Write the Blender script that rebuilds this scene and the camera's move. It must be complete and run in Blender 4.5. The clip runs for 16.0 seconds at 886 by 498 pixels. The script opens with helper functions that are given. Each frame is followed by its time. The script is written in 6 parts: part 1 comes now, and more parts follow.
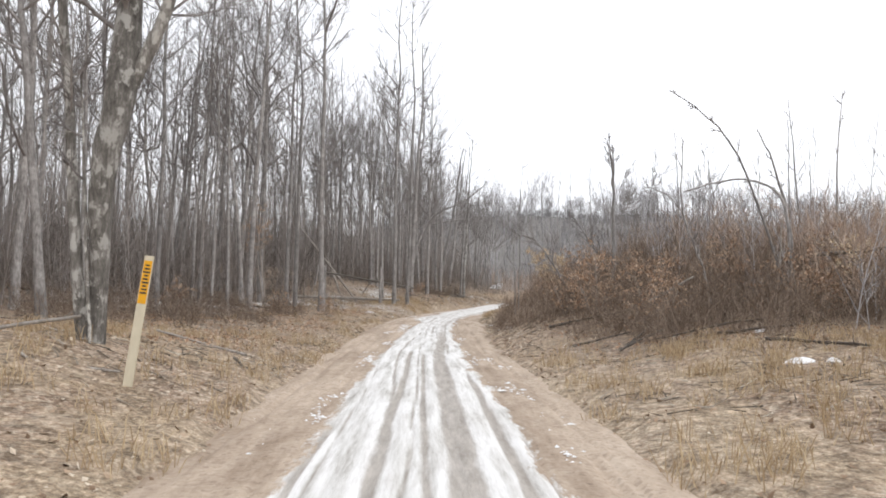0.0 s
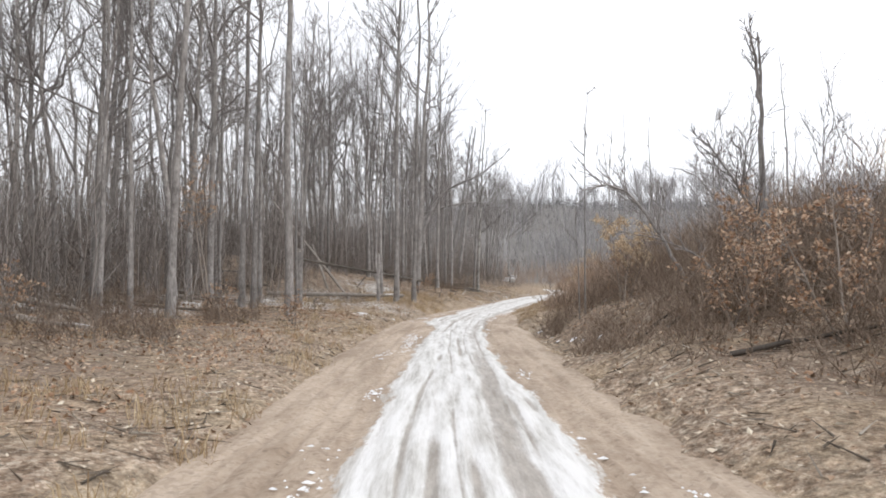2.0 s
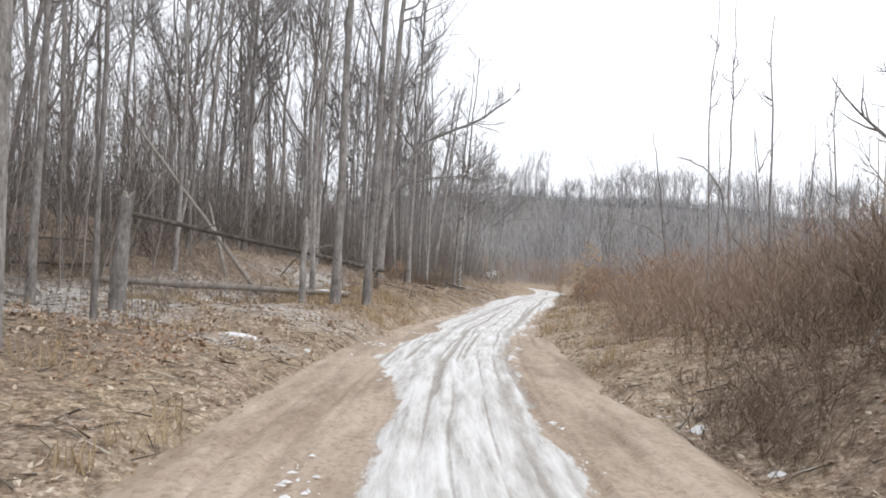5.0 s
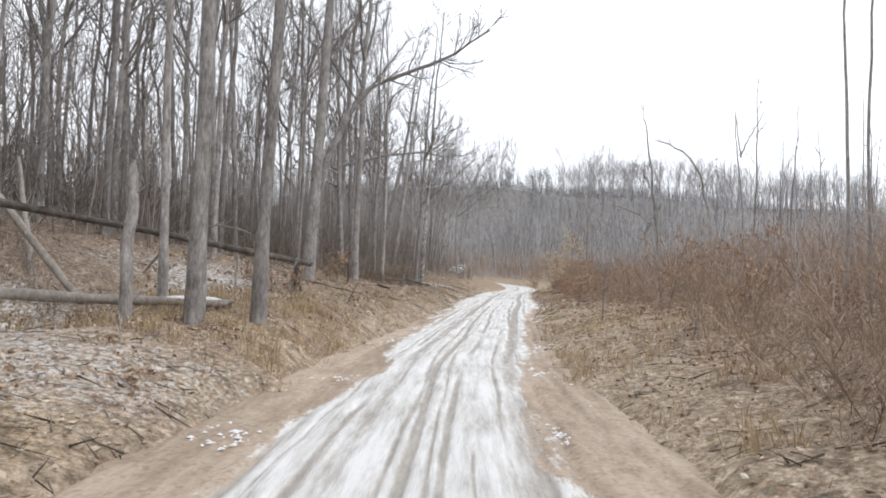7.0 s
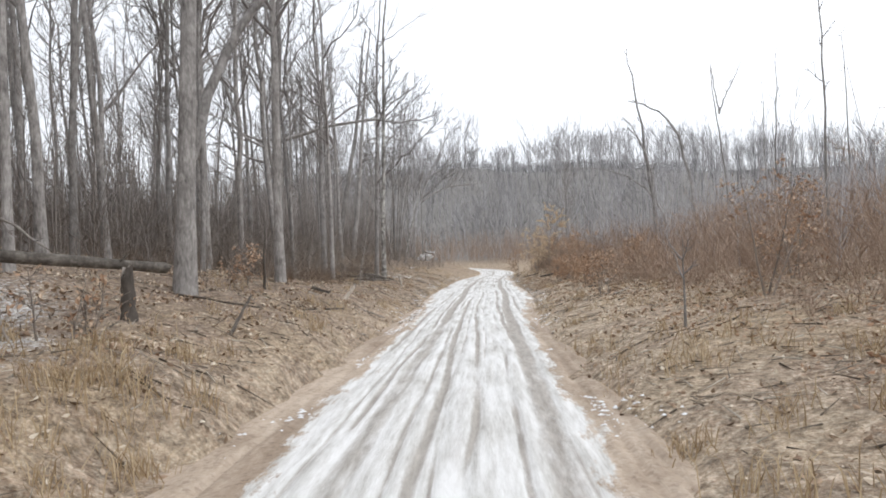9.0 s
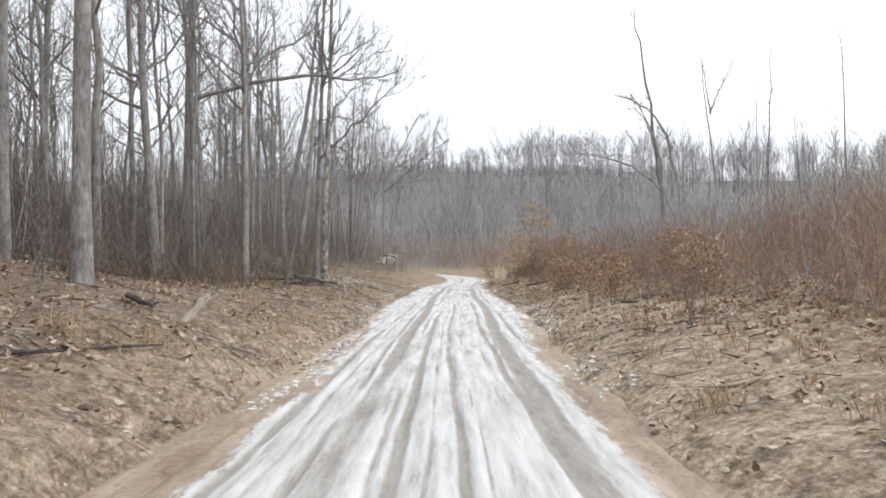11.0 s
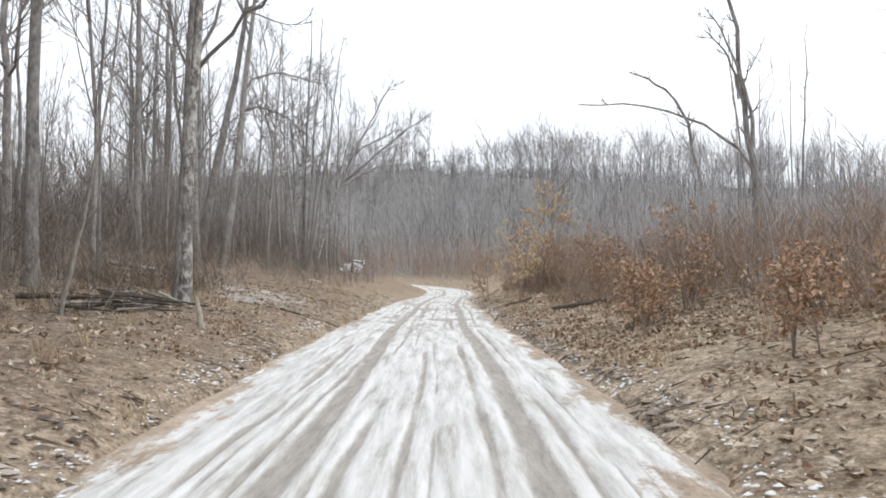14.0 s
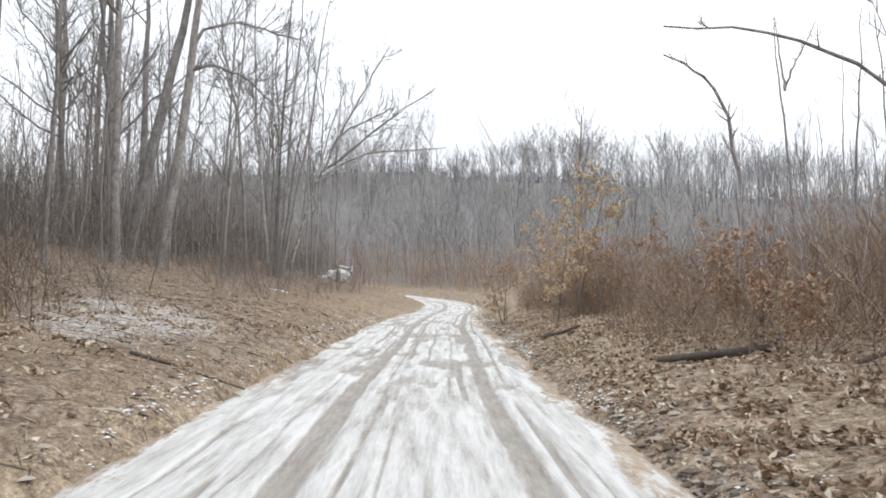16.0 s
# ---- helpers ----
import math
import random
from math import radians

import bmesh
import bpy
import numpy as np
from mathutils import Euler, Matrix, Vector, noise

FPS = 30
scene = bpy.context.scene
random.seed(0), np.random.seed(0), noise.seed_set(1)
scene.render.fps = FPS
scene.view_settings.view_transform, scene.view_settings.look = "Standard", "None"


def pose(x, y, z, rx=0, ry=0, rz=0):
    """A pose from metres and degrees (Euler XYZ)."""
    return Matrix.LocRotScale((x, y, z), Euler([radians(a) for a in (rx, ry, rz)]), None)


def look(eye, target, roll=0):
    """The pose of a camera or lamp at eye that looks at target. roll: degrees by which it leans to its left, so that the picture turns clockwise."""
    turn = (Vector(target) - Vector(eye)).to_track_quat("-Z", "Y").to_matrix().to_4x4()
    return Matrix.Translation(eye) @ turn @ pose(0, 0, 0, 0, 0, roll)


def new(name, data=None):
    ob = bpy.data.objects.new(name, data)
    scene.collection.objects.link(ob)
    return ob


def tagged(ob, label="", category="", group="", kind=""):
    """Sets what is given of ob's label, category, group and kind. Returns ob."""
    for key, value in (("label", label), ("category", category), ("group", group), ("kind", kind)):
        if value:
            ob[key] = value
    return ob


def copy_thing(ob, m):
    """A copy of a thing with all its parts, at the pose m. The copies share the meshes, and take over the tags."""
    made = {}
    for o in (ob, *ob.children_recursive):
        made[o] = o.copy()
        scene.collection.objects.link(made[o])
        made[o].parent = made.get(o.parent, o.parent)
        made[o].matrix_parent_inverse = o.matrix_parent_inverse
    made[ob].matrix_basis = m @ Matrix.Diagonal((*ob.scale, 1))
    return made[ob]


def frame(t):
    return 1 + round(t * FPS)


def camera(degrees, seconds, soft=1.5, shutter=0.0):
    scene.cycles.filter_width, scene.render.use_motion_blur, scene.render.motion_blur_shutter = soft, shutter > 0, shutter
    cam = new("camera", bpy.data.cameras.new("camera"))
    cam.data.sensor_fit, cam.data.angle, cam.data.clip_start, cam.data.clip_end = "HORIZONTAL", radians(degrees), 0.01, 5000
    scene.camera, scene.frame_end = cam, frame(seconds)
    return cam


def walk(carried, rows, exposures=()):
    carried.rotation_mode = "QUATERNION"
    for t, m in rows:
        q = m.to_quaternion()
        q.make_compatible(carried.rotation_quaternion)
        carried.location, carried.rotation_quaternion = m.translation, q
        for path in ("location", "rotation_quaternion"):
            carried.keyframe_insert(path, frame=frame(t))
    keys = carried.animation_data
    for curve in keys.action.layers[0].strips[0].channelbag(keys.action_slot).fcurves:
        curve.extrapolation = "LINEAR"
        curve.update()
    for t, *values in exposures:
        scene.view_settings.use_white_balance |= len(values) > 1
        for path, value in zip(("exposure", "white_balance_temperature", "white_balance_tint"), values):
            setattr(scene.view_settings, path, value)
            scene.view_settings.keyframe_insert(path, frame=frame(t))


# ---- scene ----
cam = camera(66.0, 16.0, soft=1.8)
PATH = [
    (0, (0.076, 0.08, 1.48), (0.061, 2.076, 1.606), 0.6),
    (0.5, (-0.049, 2.504, 1.464), (-0.066, 4.5, 1.576), 0.3),
    (1, (-0.236, 5.309, 1.41), (-0.266, 7.306, 1.509), 0.1),
    (1.5, (-0.429, 7.735, 1.405), (-0.463, 9.732, 1.51), -0.2),
    (2, (-0.612, 10.531, 1.41), (-0.64, 12.528, 1.519), -0.2),
    (2.5, (-0.835, 12.902, 1.518), (-0.857, 14.899, 1.615), 0.6),
    (3, (-0.93, 15.594, 1.469), (-0.952, 17.591, 1.569), 0.6),
    (3.5, (-0.986, 17.928, 1.472), (-0.999, 19.926, 1.578), 1.3),
    (6, (-0.814, 29.382, 1.452), (-0.703, 31.378, 1.535), 1.6),
    (6.5, (-0.641, 31.386, 1.431), (-0.504, 33.38, 1.516), 1.0),
    (7, (-0.486, 33.596, 1.5), (-0.322, 35.587, 1.581), 1.8),
    (7.5, (-0.314, 35.519, 1.486), (-0.134, 37.509, 1.577), 2.0),
    (8, (-0.123, 37.587, 1.619), (0.078, 39.574, 1.718), 0.1),
    (8.5, (0.103, 39.278, 1.603), (0.334, 41.263, 1.694), -1.6),
    (9, (0.381, 41.368, 1.604), (0.637, 43.351, 1.647), -2.7),
    (11.5, (2.278, 52.402, 1.357), (2.65, 54.366, 1.421), -1.2),
    (12, (2.826, 54.584, 1.408), (3.207, 56.547, 1.473), -1.5),
    (12.5, (3.245, 56.585, 1.407), (3.633, 58.546, 1.475), -1.3),
    (13, (3.705, 58.924, 1.398), (4.097, 60.884, 1.474), -1.0),
    (13.5, (4.129, 61.129, 1.433), (4.528, 63.087, 1.515), -0.8),
    (14, (4.58, 63.455, 1.415), (4.985, 65.412, 1.502), -0.7),
    (14.5, (5.03, 65.54, 1.422), (5.43, 67.497, 1.516), -0.5),
    (15, (5.484, 67.841, 1.463), (5.881, 69.798, 1.564), -0.5),
    (15.5, (5.895, 70.012, 1.53), (6.289, 71.97, 1.635), 0.1),
    (16, (6.319, 72.292, 1.586), (6.722, 74.248, 1.699), 0.4),
]
TINT = [(0, 0, 6440, 10), (3.5, 0, 6370, 10), (8, 0, 6290, 9), (16, 0, 6300, 8)]
walk(cam, [(t, look(eye, target, roll)) for t, eye, target, roll in PATH], TINT)

# ---- world and light: a bright, even overcast sky ----
world = bpy.data.worlds.new("overcast")
scene.world = world
world.use_nodes = True
wn, wl = world.node_tree.nodes, world.node_tree.links
sky = wn.new("ShaderNodeTexSky")
sky.sky_type, sky.sun_disc = "NISHITA", False
sky.sun_elevation, sky.sun_rotation = radians(38), radians(40)
dim = wn.new("ShaderNodeVectorMath")
dim.operation = "SCALE"
dim.inputs["Scale"].default_value = 0.10
cloud = wn.new("ShaderNodeMix")
cloud.data_type = "RGBA"
cloud.inputs["Factor"].default_value = 0.92
cloud.inputs["B"].default_value = (0.98, 0.985, 1.015, 1)
wl.new(sky.outputs["Color"], dim.inputs[0])
wl.new(dim.outputs[0], cloud.inputs["A"])
wl.new(cloud.outputs["Result"], wn["Background"].inputs["Color"])
wn["Background"].inputs["Strength"].default_value = 1.31
sun = new("sun", bpy.data.lights.new("sun", "SUN"))
sun.data.energy, sun.data.angle, sun.data.color = 0.8, radians(25), (1.0, 0.97, 0.93)
sun.matrix_world = look((40, 30, 60), (0, 60, 0))

# ---- materials ----
rng = np.random.default_rng(11)


class Mat:
    """A small node-material builder."""

    def __init__(self, name, rough=0.9):
        self.m = bpy.data.materials.new(name)
        self.m.use_nodes = True
        self.n, self.l = self.m.node_tree.nodes, self.m.node_tree.links
        self.b = self.n["Principled BSDF"]
        self.b.inputs["Roughness"].default_value = rough
        self.b.inputs["Specular IOR Level"].default_value = 0.25

    def put(self, socket, value):
        if isinstance(value, bpy.types.NodeSocket):
            self.l.new(value, socket)
        else:
            socket.default_value = value

    def coord(self, scale=(1, 1, 1), which="Object"):
        c, m = self.n.new("ShaderNodeTexCoord"), self.n.new("ShaderNodeMapping")
        m.inputs["Scale"].default_value = scale
        self.l.new(c.outputs[which], m.inputs["Vector"])
        return m.outputs["Vector"]

    def noise(self, vec, scale, detail=4, rough=0.6, out="Fac"):
        n = self.n.new("ShaderNodeTexNoise")
        self.l.new(vec, n.inputs["Vector"])
        n.inputs["Scale"].default_value, n.inputs["Detail"].default_value, n.inputs["Roughness"].default_value = scale, detail, rough
        return n.outputs[out]

    def cells(self, vec, scale, out="Color"):
        n = self.n.new("ShaderNodeTexVoronoi")
        self.l.new(vec, n.inputs["Vector"])
        n.inputs["Scale"].default_value = scale
        return n.outputs[out]

    def warp(self, vec, scale, amount):
        """The coordinate shifted about by noise."""
        add, mul = self.n.new("ShaderNodeVectorMath"), self.n.new("ShaderNodeVectorMath")
        mul.operation = "SCALE"
        mul.inputs["Scale"].default_value = amount
        self.l.new(self.noise(vec, scale, 3, 0.6, "Color"), mul.inputs[0])
        self.l.new(vec, add.inputs[0])
        self.l.new(mul.outputs[0], add.inputs[1])
        return add.outputs[0]

    def ramp(self, fac, *stops):
        r = self.n.new("ShaderNodeValToRGB")
        self.l.new(fac, r.inputs["Fac"])
        e = r.color_ramp.elements
        while len(e) < len(stops):
            e.new(0.5)
        for k, (p, c) in zip(e, stops):
            k.position = p
            k.color = (c, c, c, 1) if isinstance(c, (int, float)) else (*c, 1)
        return r.outputs["Color"]

    def mix(self, fac, a, b, blend="MIX"):
        x = self.n.new("ShaderNodeMix")
        x.data_type, x.blend_type = "RGBA", blend
        for s, v in (("Factor", fac), ("A", a), ("B", b)):
            if isinstance(v, tuple) and len(v) == 3:
                v = (*v, 1)
            self.put(x.inputs[s], v)
        return x.outputs["Result"]

    def calc(self, op, a, b=0.0, clamp=False):
        x = self.n.new("ShaderNodeMath")
        x.operation, x.use_clamp = op, clamp
        self.put(x.inputs[0], a)
        self.put(x.inputs[1], b)
        return x.outputs[0]

    def value(self, name):
        a = self.n.new("ShaderNodeAttribute")
        a.attribute_name = name
        return a.outputs["Fac"]

    def rand(self, island=False):
        return (self.n.new("ShaderNodeNewGeometry").outputs["Random Per Island"] if island
                else self.n.new("ShaderNodeObjectInfo").outputs["Random"])

    def done(self, color, height=None, strength=0.5, dist=0.02):
        self.put(self.b.inputs["Base Color"], color)
        if height is not None:
            bump = self.n.new("ShaderNodeBump")
            bump.inputs["Strength"].default_value, bump.inputs["Distance"].default_value = strength, dist
            self.l.new(height, bump.inputs["Height"])
            self.l.new(bump.outputs["Normal"], self.b.inputs["Normal"])
        return self.m


def bark(name, dark, mid, light, pale=0.0, along=(1, 1, 0.28)):
    m = Mat(name, 0.95)
    v = m.coord(along)
    grain, big = m.noise(v, 22, 5, 0.7), m.noise(m.coord((1, 1, 0.6)), 3.4, 5, 0.7)
    col = m.ramp(m.calc("ADD", m.calc("MULTIPLY", grain, 0.5), m.calc("MULTIPLY", big, 0.5)),
                 (0.32, dark), (0.5, mid), (0.68, light))
    if pale:
        flake = m.ramp(m.noise(m.coord((1, 1, 0.6)), 7, 4, 0.65), (0.56 - pale * 0.1, 0.0), (0.60, 1.0))
        col = m.mix(flake, col, (0.52, 0.50, 0.46))
    tone = m.ramp(m.rand(), (0.0, 0.7), (1.0, 1.15))
    col = m.mix(1.0, col, tone, "MULTIPLY")
    return m.done(col, grain, 0.7, 0.015)


M_BARK = bark("grey_bark", (0.082, 0.076, 0.072), (0.319, 0.298, 0.282), (0.597, 0.565, 0.537))
M_BARK_PALE = bark("flaking_pale_bark", (0.04, 0.036, 0.032), (0.21, 0.196, 0.18), (0.54, 0.52, 0.49), 0.6)
M_MOTTLE = bark("mottled_flaking_bark", (0.04, 0.036, 0.031), (0.22, 0.203, 0.182), (0.50, 0.475, 0.44), 0.25)
M_SPLINTER = bark("pale_splintered_wood", (0.28, 0.235, 0.185), (0.50, 0.44, 0.37), (0.70, 0.64, 0.56))
M_LOG = bark("grey_lying_bark", (0.04, 0.034, 0.028), (0.125, 0.11, 0.095), (0.30, 0.27, 0.235), 0.0, (1, 0.2, 1))
M_TWIG = bark("twig_bark", (0.154, 0.141, 0.134), (0.283, 0.26, 0.247), (0.412, 0.382, 0.365))
M_DEAD = bark("weathered_dead_wood", (0.154, 0.137, 0.12), (0.36, 0.325, 0.289), (0.556, 0.515, 0.465))
M_DARKWOOD = bark("dark_damp_wood", (0.05, 0.043, 0.037), (0.115, 0.098, 0.084), (0.20, 0.175, 0.15))


def stems(name, a, b, c):
    m = Mat(name, 0.95)
    return m.done(m.ramp(m.rand(True), (0.0, a), (0.5, b), (1.0, c)))


# Grey sapling bark, with haze put into the colour: paler and bluer.
M_THICKET = stems("hazed_grey_sapling_bark", (0.32, 0.307, 0.31), (0.455, 0.437, 0.44), (0.58, 0.56, 0.558))
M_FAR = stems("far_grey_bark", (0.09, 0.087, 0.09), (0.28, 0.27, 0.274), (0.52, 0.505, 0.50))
M_EDGE = stems("grey_brown_twigs", (0.17, 0.141, 0.119), (0.29, 0.247, 0.212), (0.43, 0.381, 0.335))
M_BRUSH = stems("red_brown_twigs", (0.28, 0.2, 0.15), (0.445, 0.33, 0.254), (0.60, 0.485, 0.39))
M_UNDER = stems("dark_brown_twigs", (0.15, 0.109, 0.08), (0.265, 0.201, 0.154), (0.41, 0.33, 0.262))
M_SAPLING = stems("grey_brown_sapling_bark", (0.227, 0.2, 0.18), (0.355, 0.318, 0.292), (0.505, 0.456, 0.422))
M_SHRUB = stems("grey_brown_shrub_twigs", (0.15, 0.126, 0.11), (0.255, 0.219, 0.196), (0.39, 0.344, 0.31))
M_LEAF = stems("dry_tan_leaves", (0.17, 0.112, 0.074), (0.45, 0.325, 0.226), (0.74, 0.663, 0.539))
M_STICK = stems("broken_twig_wood", (0.07, 0.057, 0.046), (0.25, 0.21, 0.17), (0.66, 0.60, 0.51))
M_OCHRE = stems("pale_ochre_leaves", (0.46, 0.327, 0.205), (0.66, 0.515, 0.353), (0.8, 0.703, 0.53))
M_BEECH = stems("orange_brown_leaves", (0.32, 0.188, 0.116), (0.46, 0.307, 0.205), (0.62, 0.485, 0.358))
M_GRASS = stems("dry_straw_grass", (0.3, 0.21, 0.121), (0.45, 0.337, 0.206), (0.58, 0.465, 0.312))

g = Mat("leaf_litter_and_dead_grass", 0.95)
gv = g.coord()
bent_v = g.warp(gv, 9.0, 0.10)
leafy = g.ramp(g.noise(g.warp(gv, 6.0, 0.12), 10, 7, 0.84), (0.33, (0.06, 0.042, 0.033)), (0.45, (0.25, 0.162, 0.113)), (0.54, (0.435, 0.315, 0.236)), (0.66, (0.72, 0.655, 0.58)))
leafy = g.mix(0.6, leafy, g.ramp(g.cells(bent_v, 17.0), (0.08, (0.06, 0.04, 0.03)), (0.35, (0.22, 0.148, 0.104)), (0.62, (0.43, 0.32, 0.24)), (0.92, (0.78, 0.71, 0.61))))
leafy = g.mix(0.4, leafy, g.ramp(g.cells(g.warp(gv, 14.0, 0.07), 31.0), (0.1, (0.07, 0.047, 0.034)), (0.5, (0.33, 0.24, 0.175)), (0.9, (0.78, 0.70, 0.60))))
straw = g.ramp(g.noise(g.coord((1, 0.6, 1)), 26, 4, 0.7), (0.36, (0.15, 0.105, 0.07)), (0.5, (0.41, 0.31, 0.21)), (0.64, (0.68, 0.57, 0.43)))
area = g.calc("MULTIPLY", g.ramp(g.noise(gv, 0.55, 4), (0.46, 0.0), (0.60, 0.85)), g.value("verge"))
gcol = g.mix(area, leafy, straw)
gcol = g.mix(g.ramp(g.noise(gv, 2.7, 5, 0.7), (0.36, 0.3), (0.46, 0.0)), gcol, (0.085, 0.06, 0.045))
gcol = g.mix(g.ramp(g.noise(gv, 1.3, 6, 0.75), (0.52, 0.0), (0.66, 0.55)), gcol, (0.52, 0.43, 0.335))
trod = g.calc("MULTIPLY", g.value("trodden"), g.ramp(g.noise(gv, 1.1, 6, 0.75), (0.36, 0.15), (0.6, 0.85)))
gcol = g.mix(trod, gcol, g.ramp(g.noise(gv, 19, 6, 0.8), (0.36, (0.22, 0.16, 0.115)), (0.5, (0.54, 0.44, 0.34)), (0.64, (0.80, 0.72, 0.61))))
clump_n = g.noise(g.warp(gv, 2.0, 0.3), 5.5, 6, 0.78)
gcol = g.mix(1.0, gcol, g.ramp(clump_n, (0.34, (0.34, 0.325, 0.32)), (0.48, (0.80, 0.795, 0.795)), (0.62, (1.28, 1.28, 1.31))), "MULTIPLY")
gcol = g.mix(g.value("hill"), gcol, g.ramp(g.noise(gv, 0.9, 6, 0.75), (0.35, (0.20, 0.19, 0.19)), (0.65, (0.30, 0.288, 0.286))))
# Mixes in a darker brown litter colour, in noise-shaped patches.
dark_litter = g.calc("MULTIPLY", g.value("dark_litter"), g.ramp(g.noise(g.warp(gv, 1.2, 0.5), 1.6, 6, 0.75), (0.38, 0.15), (0.55, 0.85)))
gcol = g.mix(dark_litter, gcol, g.ramp(g.noise(bent_v, 14, 6, 0.8), (0.36, (0.05, 0.036, 0.029)), (0.5, (0.19, 0.138, 0.107)), (0.64, (0.46, 0.385, 0.325))))
gsnow = g.ramp(g.calc("ADD", g.value("snow"), g.calc("MULTIPLY", g.noise(bent_v, 11, 7, 0.88), 1.0)), (0.87, 0.0), (0.93, 1.0))
gcol = g.mix(g.calc("MULTIPLY", gsnow, 0.8), gcol, (0.74, 0.75, 0.78))
gcol = g.mix(1.0, gcol, (1.0, 0.99, 0.935), "MULTIPLY")
M_GROUND = g.done(gcol, g.calc("ADD", g.cells(bent_v, 15.0, "Distance"), g.noise(g.warp(gv, 6.0, 0.12), 10, 7, 0.84)), 0.6, 0.035)

r = Mat("packed_snow_and_sandy_dirt", 0.8)
uvm = r.n.new("ShaderNodeUVMap")
uvm.uv_map = "lane"


def lane(sx, sy):
    k = r.n.new("ShaderNodeMapping")
    k.inputs["Scale"].default_value = (sx, sy, 1)
    r.l.new(uvm.outputs["UV"], k.inputs["Vector"])
    return k.outputs["Vector"]


edge = r.calc("ABSOLUTE", r.value("snow_side"))
wob = r.noise(lane(1.8, 0.55), 1.0, 8, 0.76)
cover = r.ramp(r.calc("ADD", edge, r.calc("MULTIPLY", r.calc("SUBTRACT", wob, 0.5), 1.1)), (0.88, 1.0), (0.95, 0.0))
streak = r.noise(lane(3.0, 0.16), 1.0, 5, 0.65)
streak2 = r.noise(lane(9, 1.1), 1.0, 6, 0.75)
worn = r.ramp(r.calc("ADD", r.calc("MULTIPLY", streak, 0.55), r.calc("MULTIPLY", streak2, 0.45)), (0.34, 0.8), (0.47, 0.0))
fray = r.calc("SUBTRACT", r.noise(lane(6, 0.9), 1.0, 7, 0.78), 0.5)
tracks = r.ramp(r.calc("ADD", r.value("rut"), r.calc("MULTIPLY", fray, 1.1)), (0.31, 0.0), (0.66, 0.85))
worn = r.calc("MAXIMUM", r.calc("MULTIPLY", worn, 0.5), tracks)
ice = r.ramp(r.noise(lane(6, 0.55), 1.0, 8, 0.72), (0.30, (0.36, 0.335, 0.305)), (0.43, (0.62, 0.605, 0.575)), (0.58, (0.82, 0.81, 0.795)))
slush = r.ramp(r.noise(lane(9, 1.5), 1.0, 6, 0.75), (0.3, (0.22, 0.19, 0.16)), (0.68, (0.50, 0.455, 0.405)))
snowcol = r.mix(worn, ice, slush)
sand = r.ramp(r.noise(lane(4, 1.6), 1.0, 6, 0.78), (0.28, (0.33, 0.25, 0.185)), (0.5, (0.52, 0.415, 0.325)), (0.72, (0.64, 0.545, 0.45)))
grit = r.ramp(r.cells(lane(24, 24), 1.0), (0.1, (0.14, 0.105, 0.08)), (0.35, (0.42, 0.335, 0.25)), (0.9, (0.55, 0.47, 0.38)))
sand = r.mix(0.35, sand, grit)
sand = r.mix(1.0, sand, r.ramp(r.noise(lane(1.3, 0.22), 1.0, 6, 0.7), (0.36, (0.70, 0.66, 0.63)), (0.58, (1.06, 1.05, 1.05))), "MULTIPLY")
sand = r.mix(1.0, sand, (0.98, 0.99, 0.99), "MULTIPLY")
M_ROAD = r.done(r.mix(cover, sand, snowcol), r.calc("ADD", streak2, r.noise(lane(11, 5), 1.0, 6, 0.7)), 0.55, 0.03)

s = Mat("old_snow", 0.7)
M_SNOW = s.done(s.ramp(s.noise(s.coord(), 9, 5), (0.32, (0.66, 0.65, 0.64)), (0.55, (0.88, 0.88, 0.89))), s.noise(s.coord(), 25, 4), 0.5, 0.02)
p = Mat("dark_soil", 0.95)
M_SOIL = p.done(p.ramp(p.rand(True), (0.0, (0.10, 0.08, 0.065)), (0.6, (0.27, 0.225, 0.185)), (1.0, (0.52, 0.455, 0.39))))
p = Mat("cream_composite", 0.6)
M_POST = p.done(p.mix(p.ramp(p.noise(p.coord((1, 1, 0.3)), 14, 4), (0.4, 0.0), (0.7, 0.35)), (0.66, 0.60, 0.46), (0.42, 0.36, 0.25)))
p = Mat("amber_decal", 0.45)
M_DECAL = p.done(p.mix(p.ramp(p.noise(p.coord(), 30, 4), (0.45, 0.0), (0.7, 0.5)), (0.80, 0.40, 0.02), (0.66, 0.36, 0.06)))
p = Mat("black_print", 0.5)
M_PRINT = p.done(p.ramp(p.noise(p.coord(), 60, 2), (0.3, 0.02), (0.7, 0.07)))

# ---- the lie of the land ----
LINE = np.array([(0.4, -60), (0.1, -20), (0, 0), (-0.26, 8.6), (-0.55, 16), (-0.68, 25.6), (-0.68, 31), (-0.35, 37.5), (0.6, 45.6),
                 (1.85, 52.3), (3.95, 64), (5.9, 73.5), (7.7, 83), (9.7, 92), (11.1, 99), (13.9, 110), (16.5, 118.5), (17.9, 125), (17.6, 132), (15.6, 139), (12, 145.5),
                 (4, 153), (-8, 161), (-25, 168), (-60, 172), (-120, 175)], float)
leg = np.r_[0, np.cumsum(np.hypot(*np.diff(LINE, axis=0).T))]
RS = np.arange(0, leg[-1], 0.25)
RC = np.stack([np.interp(RS, leg, LINE[:, k]) for k in (0, 1)], 1)
kern = np.hanning(23)
kern /= kern.sum()
RC = np.stack([np.convolve(np.pad(RC[:, k], 11, mode="reflect", reflect_type="odd"), kern, "valid") for k in (0, 1)], 1)
RT = np.gradient(RC, axis=0)
RT /= np.linalg.norm(RT, axis=1)[:, None]
